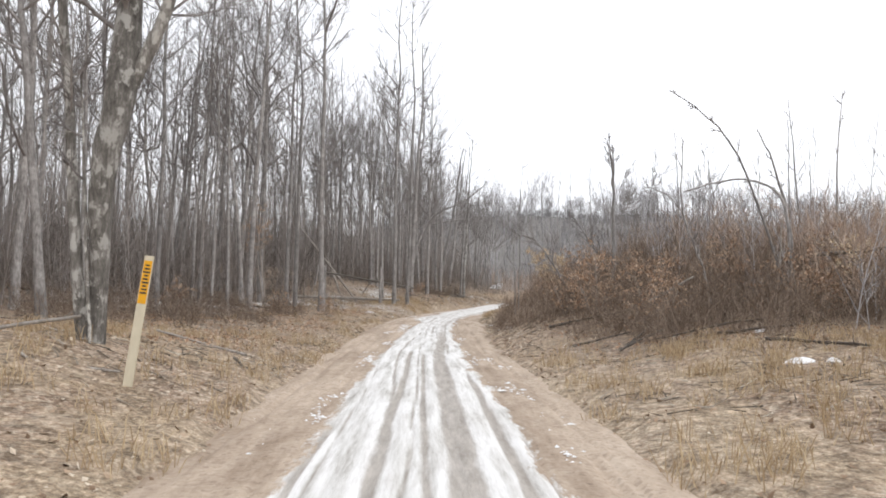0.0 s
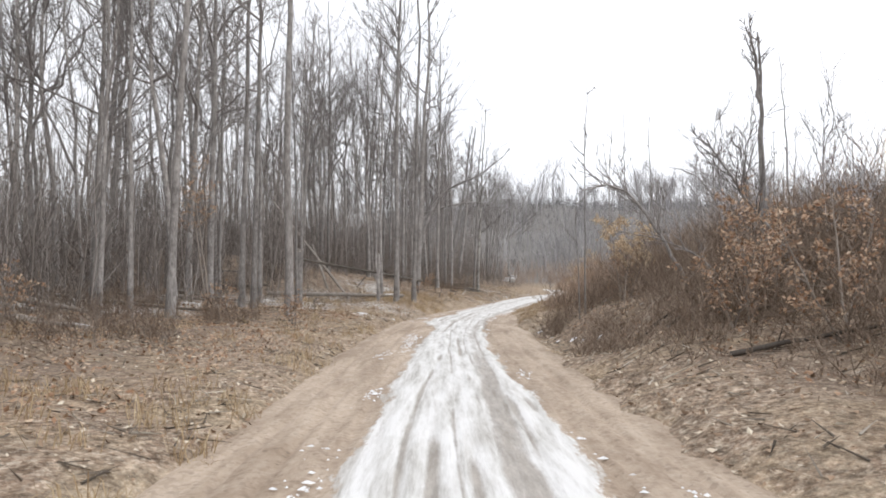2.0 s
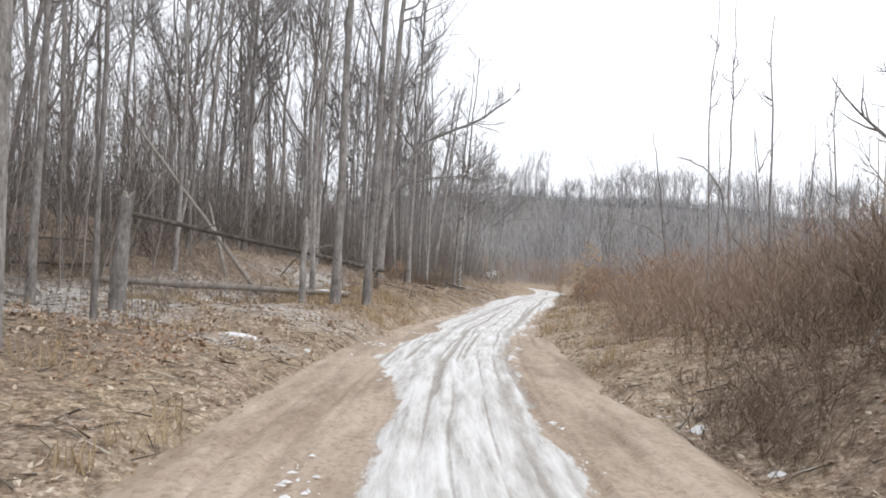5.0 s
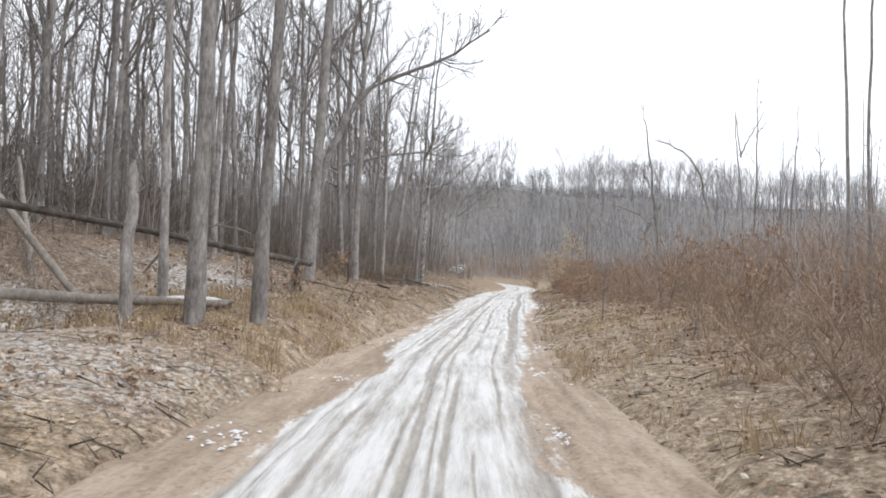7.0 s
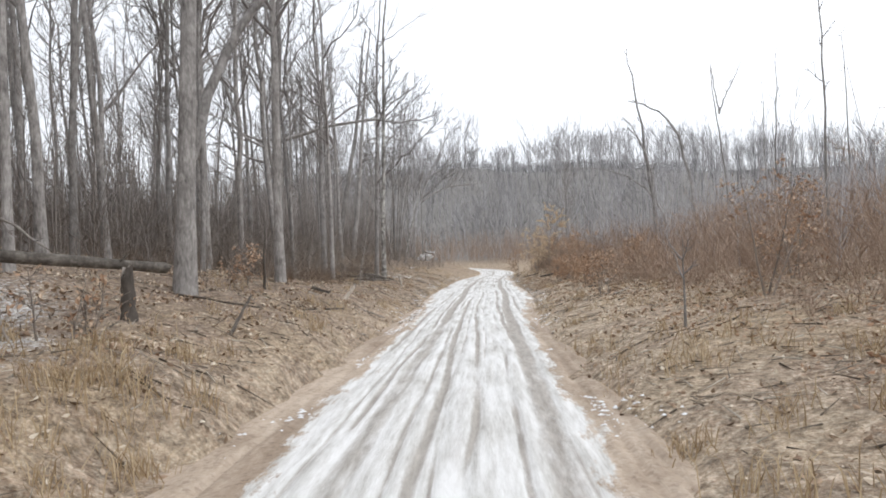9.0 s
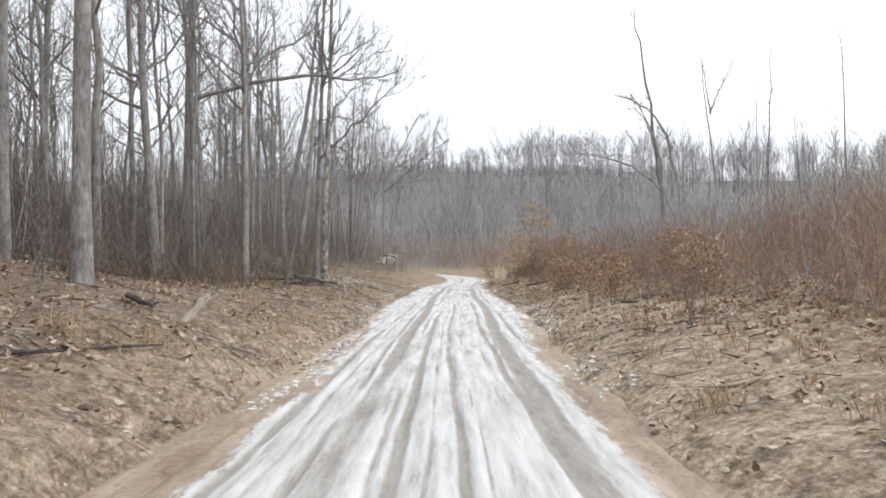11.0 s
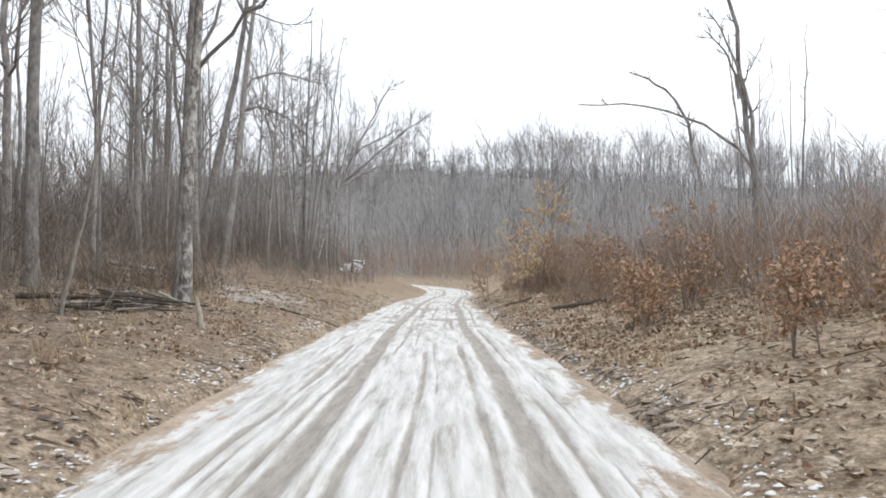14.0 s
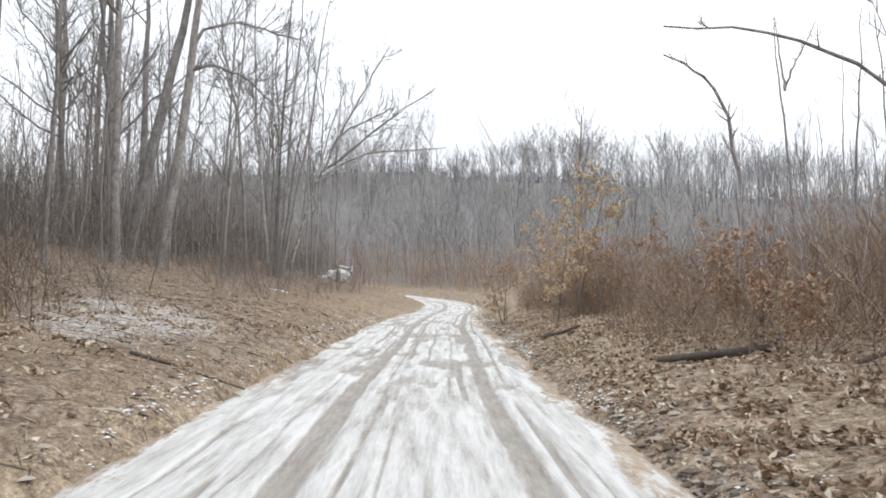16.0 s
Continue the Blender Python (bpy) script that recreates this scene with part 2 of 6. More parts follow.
RN = np.stack([RT[:, 1], -RT[:, 0]], 1)


def lattice(ix, iy, seed):
    h = np.sin(ix * 127.1 + iy * 311.7 + seed * 74.7) * 43758.5453
    return h - np.floor(h)


def vnoise(x, y, seed=0):
    ix, iy = np.floor(x), np.floor(y)
    fx, fy = x - ix, y - iy
    fx, fy = fx * fx * (3 - 2 * fx), fy * fy * (3 - 2 * fy)
    a, b = lattice(ix, iy, seed), lattice(ix + 1, iy, seed)
    c, d = lattice(ix, iy + 1, seed), lattice(ix + 1, iy + 1, seed)
    return (a + (b - a) * fx) * (1 - fy) + (c + (d - c) * fx) * fy


def fbm(x, y, seed=0, octaves=3):
    return sum(vnoise(x * 2 ** k, y * 2 ** k, seed + k) / 2 ** (k + 1) for k in range(octaves)) * 2 ** octaves / (2 ** octaves - 1)


def smooth(a, b, x):
    t = np.clip((x - a) / (b - a), 0, 1)
    return t * t * (3 - 2 * t)


def lateral(x, y):
    """Signed distance from the middle of the lane (right positive), by the nearest place on it."""
    x, y = np.atleast_1d(np.asarray(x, float)), np.atleast_1d(np.asarray(y, float))
    out = np.empty(len(x))
    step = RC[::4]
    for a in range(0, len(x), 20000):
        px, py = x[a:a + 20000], y[a:a + 20000]
        near = np.argmin((px[:, None] - step[:, 0]) ** 2 + (py[:, None] - step[:, 1]) ** 2, axis=1) * 4
        dx, dy = px - RC[near, 0], py - RC[near, 1]
        side = dx * RN[near, 0] + dy * RN[near, 1]
        far = np.hypot(dx, dy)
        out[a:a + 20000] = np.where(far > 3, np.sign(side) * far, side)
    return out


def half_left(y):
    return np.interp(y, [0, 20, 38, 50, 66, 76, 108, 125], [1.85, 2.0, 2.1, 1.85, 1.7, 2.1, 2.2, 2.0])


def half_right(y):
    return np.interp(y, [0, 20, 38, 50, 60, 69, 76, 90, 108, 125], [1.8, 1.85, 2.0, 1.75, 2.0, 2.45, 2.5, 2.4, 2.25, 2.0])


def rise(y):
    """How far the lane climbs beyond the bend."""
    return np.interp(y, [112, 118, 123, 128, 134, 140, 147, 160, 190], [0, 0.04, 0.14, 0.28, 0.5, 0.72, 1.0, 1.4, 2.0])


def height(x, y, u=None):
    x, y = np.atleast_1d(np.asarray(x, float)), np.atleast_1d(np.asarray(y, float))
    u = lateral(x, y) if u is None else u
    ragged = 0.75 * (fbm(x / 0.8, y / 0.8, 15) - 0.5)
    dl, dr = np.maximum(0, -u - half_left(y) + ragged), np.maximum(0, u - half_right(y) + ragged)
    bank = np.interp(y, [10, 38, 43, 46, 50, 60, 68, 78, 86], [0.2, 0.22, 0.75, 0.9, 0.72, 0.6, 0.48, 0.5, 0.4])
    slope = np.interp(y, [10, 36, 44, 49.5, 62, 74, 88, 98, 106, 116], [0.06, 0.07, 0.04, 0.19, 0.19, 0.11, 0.17, 0.21, 0.21, 0.22])
    z = bank * (1 - np.exp(-dl / 1.1)) + slope * np.minimum(dl, 14) + 0.05 * np.clip(dl - 14, 0, 40)
    rs = np.interp(y, [10, 18, 24, 34, 42], [0.08, 0.12, 0.25, 0.23, 0.14])
    z = z + np.where(dr > 0, 0.20 * (1 - np.exp(-dr / 0.9)) + rs * np.minimum(dr, 9), 0)
    z = z - 0.72 * np.exp(-((dl - 5.0) / 2.1) ** 2) * smooth(40, 44, y) * smooth(54, 49, y)
    z = z + 0.6 * np.exp(-((x + 5.4) / 1.9) ** 2 - ((y - 9.2) / 3.0) ** 2)
    z = z - 0.55 * np.exp(-((u - 3.0) / 0.75) ** 2) * smooth(21, 25, y) * smooth(35, 31, y)
    roll = 0.8 + 0.4 * fbm(x / 55 + 3, y / 80, 27, 2)
    z = z + 8.5 * smooth(14, 60, u) * smooth(5, 40, y) * roll + 3 * smooth(30, 90, -u)
    z = z + 4.5 * (fbm(x / 22, y / 30, 29) - 0.5) * smooth(150, 190, y)
    z = z + 12.5 * smooth(134, 236, y) * smooth(6, 36, np.abs(u)) * roll * smooth(-70, 5, x)
    rough = np.minimum(1, (dl + dr) / 1.5)
    z = z + rough * (0.34 * (fbm(x / 5, y / 5, 3) - 0.5) + 0.14 * (fbm(x / 0.9, y / 0.9, 9) - 0.5))
    return z + rise(y) - 0.14 * np.clip(1 - (dl + dr) / 0.35, 0, 1)


def quads(name, verts, faces, material, attrs=None, smooth_shade=True):
    me = bpy.data.meshes.new(name)
    verts, faces = np.asarray(verts, np.float32), np.asarray(faces, np.int32)
    n = faces.shape[1]
    me.vertices.add(len(verts))
    me.vertices.foreach_set("co", verts.ravel())
    me.loops.add(faces.size)
    me.loops.foreach_set("vertex_index", faces.ravel())
    me.polygons.add(len(faces))
    me.polygons.foreach_set("loop_start", np.arange(0, faces.size, n, dtype=np.int32))
    me.polygons.foreach_set("use_smooth", np.full(len(faces), smooth_shade))
    for key, val in (attrs or {}).items():
        me.attributes.new(key, "FLOAT", "POINT").data.foreach_set("value", np.asarray(val, np.float32))
    me.materials.append(material)
    me.update(calc_edges=True)
    return me


def sheet(nx, ny):
    i = np.arange(nx * ny).reshape(ny, nx)
    return np.stack([i[:-1, :-1], i[:-1, 1:], i[1:, 1:], i[1:, :-1]], -1).reshape(-1, 4)


gx = np.r_[-900, -500, -300, -200, -140, -100, -80, -64, -52, np.arange(-44, -18, 2.0), np.arange(-18, 28, 0.36), np.arange(28, 60, 2.0), 60, 70, 84, 100, 130, 180, 260, 400, 900]
gy = np.r_[-900, -400, -200, -100, -50, -25, -12, np.arange(-6, 112, 0.4), np.arange(112, 180, 1.2), np.arange(180, 260, 5.0), 260, 290, 340, 420, 600, 1200, 2500]
GX, GY = np.meshgrid(gx, gy)
fx, fy = GX.ravel(), GY.ravel()
gu = lateral(fx, fy)
gz = height(fx, fy, gu)


def spot(x, y, r):
    return np.exp(-((fx - x) ** 2 + (fy - y) ** 2) / (r * r))


snow = 0.12 + 0.20 * (fbm(fx / 2.4, fy / 2.4, 21) - 0.45)
DUST_WOOD = [(-8.5, 27, 2.2, 0.16), (-12, 25, 3.0, 0.2), (-10, 33, 2.5, 0.2), (-14, 31, 3.5, 0.24), (-7.2, 42.5, 2.0, 0.16), (-10.5, 38.5, 2.4, 0.2), (-17, 28, 4.0, 0.22),
    (-3.5, 49.0, 1.6, 0.07), (-3.1, 47.3, 1.0, 0.03), (-6.0, 41.5, 3.6, 0.2), (-4.0, 39.5, 1.8, 0.16), (-9, 47, 4, 0.18), (-5, 50, 3.5, 0.15), (-6.5, 51, 2.6, 0.10), (-8, 38, 2.5, 0.14), (-3.5, 36.5, 1.6, 0.2),
    (-5.5, 36.5, 2.2, 0.2), (-9.5, 42, 3.0, 0.2), (-11, 31, 4.0, 0.22), (-15, 37, 5.0, 0.24), (-9, 36, 2.5, 0.2), (-3.2, 41.5, 1.6, 0.14), (-6, 46, 2.4, 0.14)]
DUST_VERGE = [(-4.4, 51.2, 1.7, 0.17), (-3.7, 48.7, 1.1, 0.22), (-5.2, 53.2, 1.8, 0.14), (3.2, 84.2, 2.0, 0.33), (2.6, 88.2, 2.8, 0.38), (4.4, 86.6, 1.3, 0.2), (2.0, 92.5, 2.6, 0.22), (2.5, 96, 3.4, 0.10), (2.2, 33, 1.0, 0.3), (3.0, 24.5, 0.9, 0.24), (7.5, 62, 1.6, 0.14),
    (11, 72, 2.0, 0.16)]
for sx, sy, sr, k in DUST_WOOD + DUST_VERGE:
    snow = snow + 0.66 * k * spot(sx, sy, sr)
snow = np.where(np.abs(gu) > 45, 0.05, np.minimum(snow, 0.35 + 0.13 * fbm(fx / 0.9, fy / 0.9, 23)))
# Litter turns darker brown into the wood, in the hollow and on the right bank.
ground = new("ground", quads("ground", np.stack([fx, fy, gz], 1), sheet(len(gx), len(gy)), M_GROUND, {"snow": snow, "verge": smooth(13, 6, np.abs(gu)), "trodden": 0.9 * smooth(np.interp(fy, [45, 58], [4.6, 7.0]), 2.0, gu) * smooth(0, 1, gu) * np.interp(fy, [11, 15, 32, 42, 72, 80], [1, 0.25, 0.25, 1, 1, 0.45]) + 0.35 * smooth(10, 4, gu) * smooth(0, 1, gu) * smooth(50, 58, fy) + 0.6 * smooth(3.4, 1.9, -gu) * smooth(0, 1, -gu), "dark_litter": np.maximum(np.minimum(1, spot(-4.6, 51.0, 2.4) + spot(-3.9, 48.5, 1.3) + 0.8 * smooth(2.6, 4.0, gu) * smooth(11, 14, fy) * smooth(36, 30, fy)), np.maximum(smooth(np.interp(fy, [36, 42], [3.0, 4.0]), np.interp(fy, [36, 42], [6.0, 7.5]), -gu) * smooth(16, 20, fy), 0.95 * smooth(2.0, 3.6, -gu) * smooth(49, 54, fy) * np.interp(fy, [72, 80, 92, 98], [1, 0.8, 0.6, 0]))), "hill": np.maximum(smooth(11, 20, gu), smooth(132, 150, fy) * smooth(3, 9, np.abs(gu)))}))
tagged(ground, "forest floor of brown leaf litter, dead grass and snow dust", "ground", kind="structure")

# ---- the lane ----
along = np.r_[np.arange(0, 58, 1.0), np.arange(58, 176, 0.34), np.arange(176, RS[-1], 1.0)]
across = np.linspace(-1, 1, 131)
cx, cy = np.interp(along, RS, RC[:, 0]), np.interp(along, RS, RC[:, 1])
nx, ny = np.interp(along, RS, RN[:, 0]), np.interp(along, RS, RN[:, 1])
wide_l, wide_r = half_left(cy) + 0.5, half_right(cy) + 0.5
U = np.where(across < 0, across * wide_l[:, None], across * wide_r[:, None])
LX, LY = cx[:, None] + nx[:, None] * U, cy[:, None] + ny[:, None] * U
sl = np.interp(cy, [0, 9, 16, 26, 33, 35.5, 37.5, 39.5, 42, 44.5, 47.5, 53, 64, 74, 84, 95, 110], [-1.15, -1.1, -1.0, -0.85, -0.65, -1.1, -1.55, -1.55, -1.3, -1.0, -1.4, -1.45, -1.5, -2.25, -2.35, -2.5, -2.2])
sr = np.interp(cy, [0, 9, 16, 26, 33, 38, 42, 48, 53, 62, 69, 74, 84, 95, 110], [1.2, 1.15, 1.05, 0.95, 1.05, 1.2, 1.15, 1.6, 1.6, 1.95, 2.55, 2.7, 2.65, 2.45, 2.1])
side = (U - ((sl + sr) / 2)[:, None]) / ((sr - sl) / 2)[:, None]
rut = np.zeros_like(U)
left_track = np.interp(cy, [0, 14, 28, 50, 63, 74, 90], [-1.0, -1.0, -0.72, -0.60, -0.43, -0.49, -0.45])
right_track = np.interp(cy, [0, 14, 30, 48, 63, 74, 90], [0.42, 0.42, 0.62, 1.15, 1.36, 1.50, 1.45])
TRACKS = [(left_track, 0.15, np.interp(cy, [0, 40, 58, 64], [0.45, 0.5, 0.7, 0.95])), (right_track, 0.16, np.interp(cy, [0, 18, 26, 44, 58], [0.95, 0.9, 0.55, 0.6, 0.95]))]
for q, w, d in zip((-1.75, -1.35, -1.12, -0.86, -0.68, -0.30, -0.16, 0.02, 0.22, 0.40, 0.70, 0.93, 1.18, 1.62, 1.80), (0.04, 0.065, 0.03, 0.05, 0.025) * 3, (0.85, 1.0, 0.8, 0.95, 0.75) * 3):
    TRACKS.append((q + 0.2 * (left_track + right_track), w, d + 0 * cy))
for k, (at, wid, deep) in enumerate(TRACKS):
    drift = (0.26 * (fbm(along / 11.0, along * 0 + k * 7.3, 50 + k) - 0.5) + 0.05 * (vnoise(along / 1.9, along * 0 + k * 3.1, 80 + k) - 0.5)) * (0.35 if k < 2 else 1.0)
    amp = deep * (1.0 if k < 2 else smooth(0.36, 0.52, fbm(along / 5.0, along * 0 + k * 5.7, 120 + k))) * (0.75 + 0.25 * vnoise(along / 0.9, along * 0 + k, 150 + k))
    rut = np.maximum(rut, amp[:, None] * np.exp(-((U - (at + drift)[:, None]) / wid) ** (4 if k < 2 else 2)))
rut = np.maximum(rut, 0.62 * smooth(0.50, 0.66, fbm(U * 2.2 + 9, along[:, None] / 1.6, 201)) * smooth(74, 86, cy)[:, None])
LZ = 0.02 - 0.05 * rut + 0.05 * (1 - side ** 2).clip(0, 1) + 0.06 * (fbm(U * 4, LY * 1.3, 5) - 0.5) + 0.025 * (vnoise(U * 11, LY * 1.2, 8) - 0.5)
LZ += rise(LY)
LZ -= 0.10 * np.clip((np.abs(across) - 0.86) / 0.14, 0, 1)[None, :]
lane_me = quads("lane", np.stack([LX, LY, LZ], -1).reshape(-1, 3), sheet(len(across), len(along)), M_ROAD,
                {"snow_side": side.ravel(), "rut": rut.ravel().clip(0, 1)})
uv = lane_me.uv_layers.new(name="lane")
idx = np.empty(len(lane_me.loops), np.int32)
lane_me.loops.foreach_get("vertex_index", idx)
uv.data.foreach_set("uv", np.stack([U.ravel(), np.broadcast_to(along[:, None], U.shape).ravel()], 1)[idx].astype(np.float32).ravel())
tagged(new("road", lane_me), "rutted sandy forest lane covered with packed dirty snow", "road", kind="structure")


# ---- builders ----
def tubes(P, R, sides):
    """Many tapered tubes at once: P (K, N, 3) centre lines, R (K, N) radii."""
    K, N = P.shape[:2]
    T = np.gradient(P, axis=1)
    T /= np.linalg.norm(T, axis=2, keepdims=True) + 1e-9
    ref = np.where(np.abs(T[..., :1]) > 0.8, np.array([0, 1.0, 0]), np.array([1.0, 0, 0]))
    A = np.cross(T, ref)
    A /= np.linalg.norm(A, axis=2, keepdims=True) + 1e-9
    B = np.cross(T, A)
    ang = np.arange(sides) * 2 * np.pi / sides
    V = P[:, :, None] + R[:, :, None, None] * (np.cos(ang)[:, None] * A[:, :, None] + np.sin(ang)[:, None] * B[:, :, None])
    i = np.arange(K * N * sides).reshape(K, N, sides)
    j = np.roll(i, -1, axis=2)
    F = np.stack([i[:, :-1], j[:, :-1], j[:, 1:], i[:, 1:]], -1).reshape(-1, 4)
    return V.reshape(-1, 3), F


def cones(A, B, r):
    """Straight ridged twigs that end in a point."""
    K = len(A)
    T = B - A
    T = T / (np.linalg.norm(T, axis=1, keepdims=True) + 1e-9)
    ref = np.where(np.abs(T[:, :1]) > 0.8, np.array([0, 1.0, 0]), np.array([1.0, 0, 0]))
    S = np.cross(T, ref)
    S /= np.linalg.norm(S, axis=1, keepdims=True) + 1e-9
    Q = np.cross(T, S)
    r = np.asarray(r)[:, None]
    V = np.stack([A + S * r, A + (-0.5 * S + 0.866 * Q) * r, A + (-0.5 * S - 0.866 * Q) * r, B], 1).reshape(-1, 3)
    o = np.arange(K)[:, None] * 4
    return V, np.concatenate([o + [[0, 1, 3]], o + [[1, 2, 3]]])


def sprigs(P, R, count, gen, share=0.5, lo=0.15, least=0.005, most=0.012, angle=0.6):
    """Fine straight twigs along shoots."""
    at, d, rad, size, f = pick(P, R, count, lo, gen)
    ln = size * share * gen.uniform(0.4, 1.3, len(f)) * (1.2 - 0.5 * f)
    way = spread(d, np.full(len(d), angle), gen) + np.array([0, 0, 0.15])
    return cones(at, at + way * ln[:, None], np.clip(rad * 0.7, least, most))


def joined(parts):
    V, F, n = [], [], 0
    for v, f in parts:
        V.append(v)
        f = f + n
        F.append(f if f.shape[1] == 3 else np.concatenate([f[:, [0, 1, 2]], f[:, [0, 2, 3]]]))
        n += len(v)
    return np.concatenate(V), np.concatenate(F)


def part(name, me, parent, label=""):
    ob = new(name, me)
    ob.parent = parent
    return tagged(ob, label)


def shoots(base, out, length, bend, n, r, wob=0.06, gen=rng):
    """Curved shoots from base points (K, 3), along unit directions, bending upward by bend."""
    K = len(base)
    t = np.linspace(0, 1, n)[None, :, None]
    L = np.asarray(length)[:, None, None]
    P = base[:, None] + out[:, None] * t * L + np.array([0, 0, 1.0]) * (t ** 2) * L * np.asarray(bend)[:, None, None]
    P = P + np.cumsum(gen.normal(0, 1, (K, n, 3)), axis=1) * (wob * L / n) * (t > 0)
    R = np.asarray(r)[:, None] * np.linspace(1, 0.22, n)[None]
    return P, R


def spread(direct, angle, gen):
    """Unit directions turned away from direct (K, 3) by about angle radians."""
    rnd = gen.normal(0, 1, direct.shape)
    side = np.cross(direct, rnd)
    side /= np.linalg.norm(side, axis=1, keepdims=True) + 1e-9
    a = np.asarray(angle)[:, None] * gen.uniform(0.7, 1.25, (len(direct), 1))
    return direct * np.cos(a) + side * np.sin(a)


def pick(P, R, count, lo, gen):
    """Places along given shoots where side shoots start."""
    K, N = P.shape[:2]
    k = np.repeat(np.arange(K), count)
    f = gen.uniform(lo, 0.98, len(k)) * (N - 1)
    a = np.minimum(f.astype(int), N - 2)
    w = (f - a)[:, None]
    at = P[k, a] * (1 - w) + P[k, a + 1] * w
    d = P[k, a + 1] - P[k, a]
    d /= np.linalg.norm(d, axis=1, keepdims=True) + 1e-9
    rad = R[k, a] * (1 - w[:, 0]) + R[k, a + 1] * w[:, 0]
    size = np.linalg.norm(P[k, -1] - P[k, 0], axis=1)
    return at, d, rad, size, f / (N - 1)


def crown_of(stem_P, stem_R, gen, limbs, start, reach, twigs=7, fine=3, lift=0.28, angle=0.9, rich=True):
    """Limbs, branches and twigs on stems; returns mesh parts."""
    at, d, rad, size, f = pick(stem_P, stem_R, limbs, start, gen)
    out = spread(d, np.full(len(d), angle), gen)
    ln = reach * (1.15 - 0.7 * f) * gen.uniform(0.6, 1.25, len(f))
    P1, R1 = shoots(at, out, ln, gen.uniform(0.1, lift * 2, len(f)), 6 if rich else 5, np.clip(rad * 0.52, 0.018, 0.09), 0.13, gen)
    bits = [tubes(P1, R1, 5 if rich else 4)]
    at, d, rad, size, f = pick(P1, R1, twigs, 0.25, gen)
    ln = size * gen.uniform(0.25, 0.6, len(f)) * (1.15 - 0.5 * f)
    P2, R2 = shoots(at, spread(d, np.full(len(d), 0.65), gen), ln, gen.uniform(0, 0.4, len(f)), 4 if rich else 3, np.clip(rad * 0.6, 0.011, 0.03), 0.13, gen)
    bits.append(tubes(P2, R2, 4) if rich else cones(P2[:, 0], P2[:, -1], R2[:, 0]))
    if fine:
        bits.append(sprigs(P2, R2, fine, gen, 0.55, 0.15, 0.007, 0.012))
    return bits


def trunk_line(h, r, lean, gen, n=13, wob=0.02, power=1.0):
    t = np.linspace(0, 1, n)
    drift = np.cumsum(gen.normal(0, wob * h / math.sqrt(n), (n, 2)), axis=0) * t[:, None]
    P = np.stack([lean[0] * h * t ** power + drift[:, 0], lean[1] * h * t ** power + drift[:, 1], h * t], 1)
    R = r * (1 - 0.86 * t) ** 0.85 + r * 0.38 * np.exp(-t * h / 0.3)
    return P, R


def tree_meshes(seed, h, d, lean=(0, 0), start=0.45, limbs=16, reach=3.6, twigs=7, fine=4, mat=None, extra=(), lift=0.28, angle=0.9, power=1.0, rich=True, wob=0.02):
    """Trunk and crown meshes of a bare tree. extra: (height share, direction, length, radius) of single great limbs."""
    gen = np.random.default_rng(seed)
    P, R = trunk_line(h, d / 2, lean, gen, power=power, wob=wob)
    sides = 10
    V, F = tubes(P[None], R[None], sides)
    lump = 1 + 0.10 * (fbm(V[:, 2] * 3 + V[:, 0] * 9, V[:, 1] * 9 + seed, seed) - 0.5)
    axis = np.repeat(P, sides, axis=0)
    V = axis + (V - axis) * lump[:, None]
    V[:sides, 2] -= 0.35
    bits = crown_of(P[None], R[None], gen, limbs, start, reach, twigs, fine, lift, angle, rich)
    for share, way, ln, rad in extra:
        k = share * (len(P) - 1)
        base = P[int(k)] + (P[min(int(k) + 1, len(P) - 1)] - P[int(k)]) * (k - int(k))
        w = np.array(way, float)
        w /= np.linalg.norm(w)
        PL, RL = shoots(base[None], w[None], np.array([ln]), np.array([0.12]), 9, np.array([rad]), 0.22, gen)
        bits.append(tubes(PL, RL, 7))
        bits += crown_of(PL, RL, gen, 9, 0.35, ln * 0.45, 5, 3, 0.3, 0.7, rich)
    return quads("trunk", V, F, mat or M_BARK), quads("crown", *joined(bits), M_TWIG)


def plant(name, x, y, meshes, label, category="tree", group="", sink=0.05):
    ob = new(name)
    ob.location = (x, y, float(height(x, y)[0]) - sink)
    part("trunk", meshes[0], ob)
    part("crown", meshes[1], ob, "bare grey twigs")
    return tagged(ob, label, category, group)


# ---- single trees beside the lane ----
TALL = "tall bare grey-barked forest tree in leaf litter"
taken = []


def key_tree(x, y, d, h, lean, start, seed):
    """A tree beside the lane: place, diameter, height, lean, where its crown starts."""
    taken.append((x, y))
    slim = d < 0.21
    d *= 0.80 if y < 52 else 0.86
    gen = np.random.default_rng(seed + 900)
    arms = [(gen.uniform(0.28, 0.72), (gen.normal(0, 0.7), gen.normal(0, 0.7), gen.uniform(0.7, 1.2)), gen.uniform(3, 6.5), d * gen.uniform(0.16, 0.26)) for _ in range((2 if slim else 4) if y > 57 else (1 if slim else 2))]
    plant("tree", x, y, tree_meshes(seed, h, d, lean, start * 0.85, 9 if y > 85 else 11 if y > 70 else 8 if slim else 15 if y > 57 else 11, 2.6 if slim else 4.1, 5 if y > 70 else 6, 3 if y > 70 else 4, extra=arms), TALL if not slim else "slender bare grey forest tree in leaf litter", group="bare trees of the wood")


